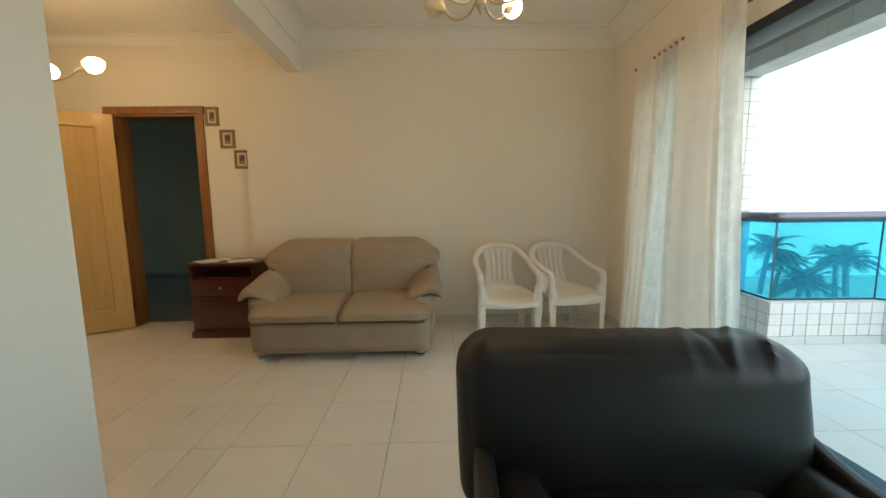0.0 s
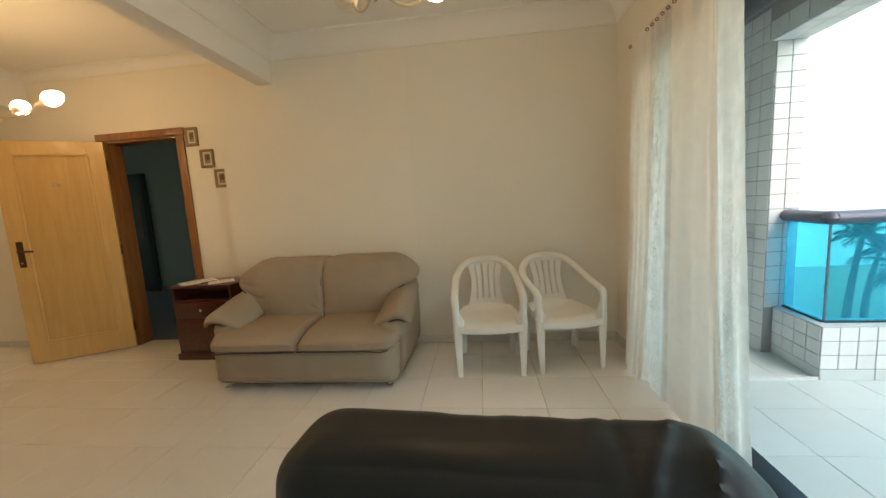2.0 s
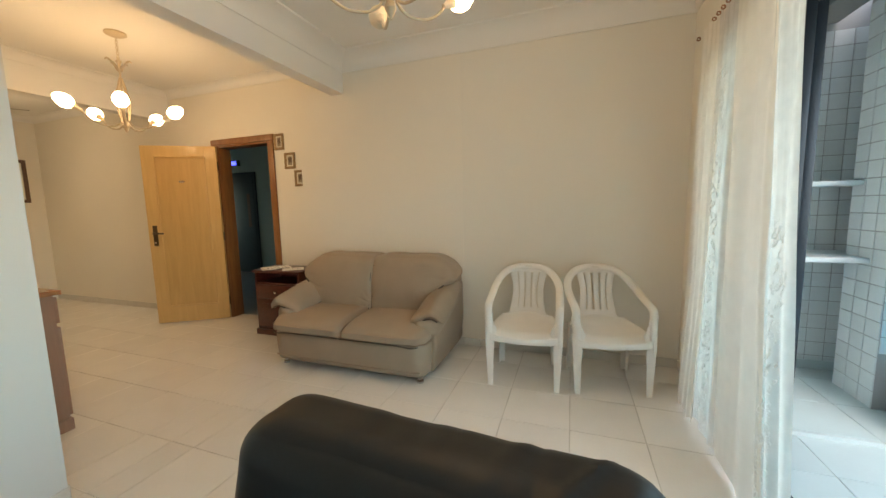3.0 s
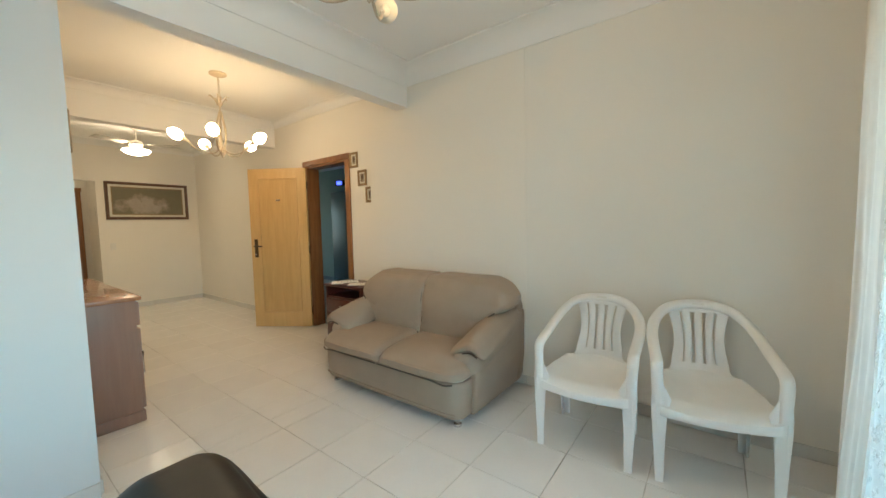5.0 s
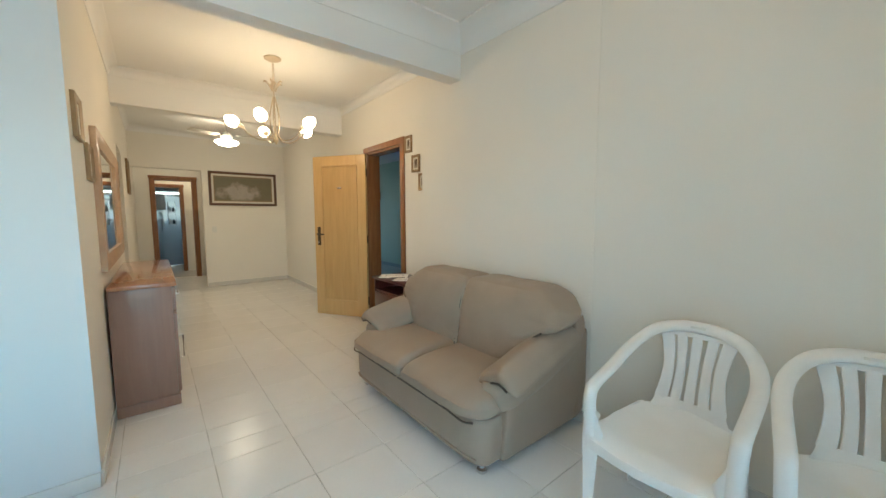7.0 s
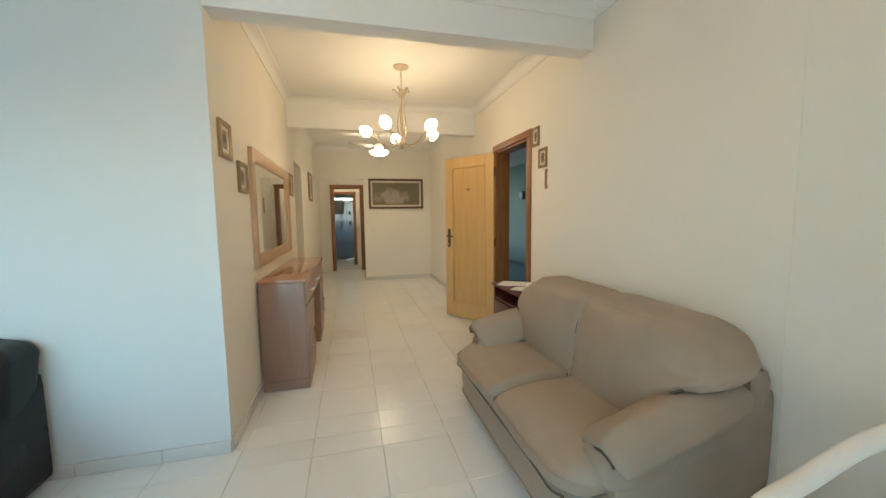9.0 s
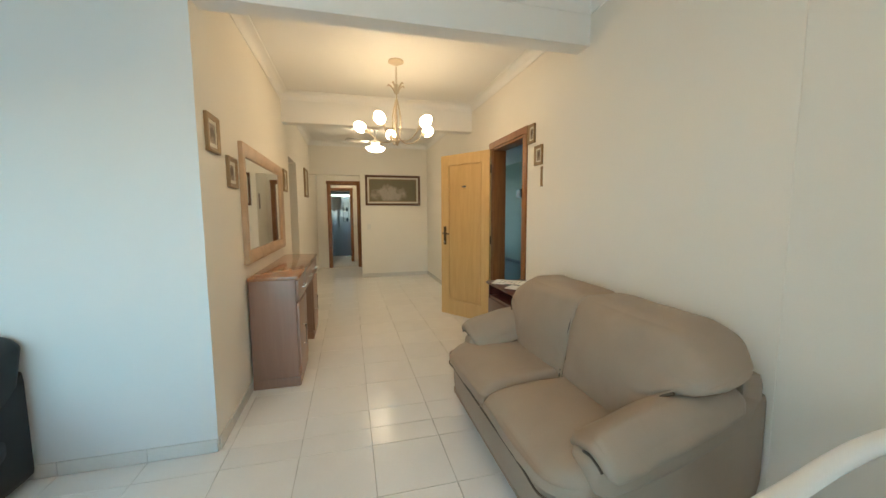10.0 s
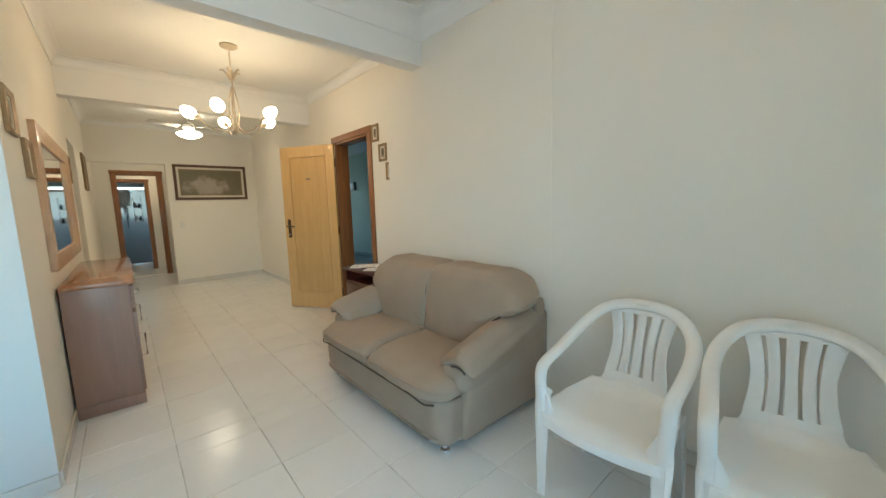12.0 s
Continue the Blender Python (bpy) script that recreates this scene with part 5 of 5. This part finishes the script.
M_THIN.name = "thin_white_voile"
M_THIN.node_tree.nodes["Principled BSDF"].inputs["Base Color"].default_value = (0.93, 0.95, 0.96, 1)
for n in M_THIN.node_tree.nodes:
    if n.bl_idname == "ShaderNodeMapRange":
        n.inputs[3].default_value, n.inputs[4].default_value = 0.12, 0.26
    if n.bl_idname == "ShaderNodeMixShader" and not n.inputs[0].is_linked:
        n.inputs[0].default_value = 0.62
M_LACE = material("lace_embroidery", (0.84, 0.84, 0.82), 0.8, var=0.1, scale=40, fine=150, bump=0.3)


def curtain_sheet(y0t, y1t, y0b, y1b, x0, ztop, zbot, folds, amp, seed, flare=0.06):
    """Hanging cloth: folds along y, gathered at the top, fuller at the foot; a thin closed sheet."""
    bm = bmesh.new()
    nu, nv = folds * 12, 26
    grid = {}
    for i in range(nu + 1):
        for j in range(nv + 1):
            u, s = i / nu, j / nv
            a = amp * (0.35 + 0.65 * s)
            ph = 2 * math.pi * folds * u + 0.8 * math.sin(3 * u + seed) + 0.5 * s * math.sin(seed + 5 * u)
            x = x0 - flare * s * s * (0.5 + 0.5 * u) + a * math.sin(ph) + 0.016 * noise.noise(Vector((u * 4, s * 2.5, seed))) + 0.006 * noise.noise(Vector((u * 11, s * 4, seed + 3)))
            y = (y0t + (y1t - y0t) * u) * (1 - s) + (y0b + (y1b - y0b) * u) * s + a * 0.35 * math.sin(2 * ph + seed)
            z = ztop + (zbot - ztop) * s + (0.012 * math.sin(ph * 0.5) if j == nv else 0) 
            for k, off in ((0, 0.0), (1, 0.0022)):
                grid[i, j, k] = bm.verts.new((x + off, y, z))
    for i in range(nu):
        for j in range(nv):
            bm.faces.new([grid[c] for c in ((i, j, 0), (i + 1, j, 0), (i + 1, j + 1, 0), (i, j + 1, 0))])
    for v in [v for v in bm.verts if not v.link_faces]:
        bm.verts.remove(v)
    return bm


rod = thing("curtain_rod", "dark wooden curtain rod over the balcony door", "curtain rod")
part("pole", tube(bmesh.new(), [(1.785, -2.0, 2.255), (1.785, 3.24, 2.255)], 0.013, 12), M_FRAME, rod)
part("finial", lathe(bmesh.new(), [(0.012, 0), (0.02, 0.01), (0.024, 0.03), (0.012, 0.05)], 14), M_FRAME, rod, "", pose(1.785, 3.23, 2.255, -90))
for y in (3.12, 0.6, -1.2):
    part("bracket", tube(bmesh.new(), [(XE, y, 2.255), (1.785, y, 2.255)], 0.009, 8), M_FRAME, rod)
cur = thing("curtain", "sheer white embroidered curtains drawn beside the balcony door", "curtain")
far = part("far_sheet", curtain_sheet(3.25, 2.88, 3.32, 2.96, 1.750, 2.305, 0.02, 5, 0.011, 1.0, 0.02), M_SHEER, cur)
mid = part("middle_sheet", curtain_sheet(2.95, 2.66, 3.02, 2.72, 1.744, 2.295, 0.035, 2, 0.006, 3.3, 0.0), M_THIN, cur, "single layer of bright thin voile with lace")
near = part("near_sheet", curtain_sheet(2.69, 2.32, 2.75, 2.22, 1.732, 2.305, 0.02, 3, 0.010, 2.4, -0.03), M_SHEER, cur)
edge = part("edge_sheet", curtain_sheet(2.35, 2.165, 2.25, 2.06, 1.730, 2.305, 0.03, 2, 0.008, 5.1, -0.05), M_THIN, cur, "thin bright leading edge with embroidery")
for k, y in enumerate((3.16, 2.92, 2.86, 2.80, 2.74, 2.68, 2.62)):
    rg = part("ring", tube(bmesh.new(), [(1.708 + 0.008 * math.cos(a), y, 2.240 + 0.008 * math.sin(a)) for a in [2 * math.pi * i / 10 for i in range(11)]], 0.0035, 6), M_FRAME, cur, "dark wooden ring")
rnd = random.Random(5)
bm = bmesh.new()
for k in range(150):
    z, y = 0.10 + 1.15 * rnd.random() ** 1.2, 2.13 + rnd.uniform(-0.035, 0.06)
    r0 = rnd.uniform(0.006, 0.014)
    p = [Vector((1.711 - 0.001 * (i % 2), y + r0 * math.cos(i * 0.9 + k), z + 1.4 * r0 * math.sin(i * 0.7 + k))) for i in range(6)]
    tube(bm, p, 0.0011, 4)
lace = bmesh.new()
for k in range(260):
    z, y = 0.08 + 1.9 * rnd.random(), 2.86 + rnd.uniform(-0.07, 0.06)
    r0 = rnd.uniform(0.006, 0.013)
    tube(lace, [Vector((1.734 - 0.001 * (i % 2), y + r0 * math.cos(i * 0.9 + k), z + 1.4 * r0 * math.sin(i * 0.7 + k))) for i in range(6)], 0.0013, 4)
part("embroidery", lace, M_LACE, mid, "dense white embroidered trail")["kind"] = "stuff"
part("embroidery", bm, M_LACE, edge, "white embroidered leaf trail")["kind"] = "stuff"

# ---------------------------------------------------------------- floor tiles, last
T = 0.4
fl, bf = bpy.data.objects["floor"], bpy.data.objects["balcony_floor"]
cut_meshes = {}


def lay(parent, x0, x1, y0, y1, glaze):
    """Tiles on the 0.4 m grid inside a rectangle, cut at its edges."""
    ix0, ix1 = math.floor((x0 - 0.25) / T), math.ceil((x1 - 0.25) / T)
    iy0, iy1 = math.floor((y0 - 2.31) / T), math.ceil((y1 - 2.31) / T)
    for i in range(ix0, ix1):
        for j in range(iy0, iy1):
            a, b = max(x0, 0.25 + i * T), min(x1, 0.25 + (i + 1) * T)
            c, d = max(y0, 2.31 + j * T), min(y1, 2.31 + (j + 1) * T)
            if b - a < 0.02 or d - c < 0.02:
                continue
            key = (round(b - a, 3), round(d - c, 3), glaze.name)
            if key not in cut_meshes:
                w, h = (b - a) / 2 - 0.0016, (d - c) / 2 - 0.0016
                cut_meshes[key] = mesh_of("tile", boxed(-w, -h, -0.008, w, h, 0.0, 0.0016, 1), glaze)
            ob = new("tile", cut_meshes[key])
            ob.parent = parent
            ob.location = ((a + b) / 2, (c + d) / 2, 0.0)


lay(fl, CX, XE - 0.01, -0.1, RW, M_TILE)
lay(fl, XP, CX, CY, DW, M_TILE)
lay(bf, XE + 0.12, 4.5, -0.5, 4.1, M_BTILE)
rest = bmesh.new()
for x0, x1, y0, y1 in ((CX, XE, -2.2, -0.1), (-12.0, XP, CY, 3.0), (-4.9, -4.15, -0.6, CY)):
    nx, ny = math.ceil((x1 - x0) / T), math.ceil((y1 - y0) / T)
    for i in range(nx):
        for j in range(ny):
            box(rest, x0 + i * T + 0.0016, y0 + j * T + 0.0016, -0.008, min(x1, x0 + (i + 1) * T) - 0.0016, min(y1, y0 + (j + 1) * T) - 0.0016, -0.0005)
rest_ob = part("far_tiles", rest, M_TILE, fl)
rest_ob["kind"] = "stuff"

# ---------------------------------------------------------------- balcony wall tiles
tiled("balcony_kerb_tiles", [((2.90, 3.50), unit(KLINE[0], KLINE[1])[0], unit(KLINE[0], KLINE[1])[1], 0.075, KERB_Z, (-0.996, 0.09)),
                             ((2.86, 3.05), unit(KLINE[1], KLINE[2])[0], unit(KLINE[1], KLINE[2])[1], 0.075, KERB_Z, (-0.02, -1.0)),
                             ((3.82, 3.03), unit(KLINE[2], KLINE[3])[0], unit(KLINE[2], KLINE[3])[1], 0.075, KERB_Z, (-0.7, -0.7))], "small white glazed tiles on the balcony kerb")
tiled("balcony_column_tiles", [((2.83, 3.50), (0, 1), 0.36, 0.0, 2.55, (-1, 0)), ((2.83, 3.50), (1, 0), 0.21, KERB_Z, 2.305, (0, -1))], "small white glazed tiles on the balcony column")
kb = thing("balcony_baseboard", "white glazed skirting band under the kerb tiles", "baseboard", kind="structure")
for k in range(3):
    u, L = unit(KLINE[k], KLINE[k + 1])
    n = max(1, round(L / 0.33))
    for i in range(n):
        part("skirting_tile", boxed(i * L / n + 0.002, -0.009, 0.0, (i + 1) * L / n - 0.002, 0.001, 0.072, 0.002, 1), M_COPING, kb, "", Matrix.LocRotScale((*KLINE[k], 0), Euler((0, 0, math.atan2(u[1], u[0]))), None) if k else Matrix.LocRotScale((KLINE[1][0], KLINE[1][1], 0), Euler((0, 0, math.atan2(-u[1], -u[0]))), None) @ pose(0, 0, 0))
part("skirting_tile", boxed(XE + 0.16, 4.088, 0.0, 2.98, 4.099, 0.075, 0.002, 1), M_COPING, kb)
beam_tiles = thing("balcony_beam_tiles", "small white glazed tiles under the balcony beam", "wall", kind="structure")
for k in range(30):
    for r in range(2):
        part("wall_tile", boxed(2.789 + r * 0.121, 3.49 - (k + 1) * 0.15, BEAM_Z - 0.005, 2.789 + (r + 1) * 0.121 - 0.005, 3.485 - k * 0.15, BEAM_Z + 0.001), M_WTILE, beam_tiles)
    part("wall_tile", boxed(2.780, 3.49 - (k + 1) * 0.15, BEAM_Z + 0.003, 2.786, 3.485 - k * 0.15, BEAM_Z + 0.12), M_WTILE, beam_tiles)
tiled("balcony_niche_tiles", [((XE + 0.35, 4.10), (1, 0), 0.79, 0.0, 2.5, (0, -1)), ((3.0, 3.86), (0, 1), 0.24, 0.0, 2.5, (-1, 0))], "small white glazed tiles in the balcony niche")
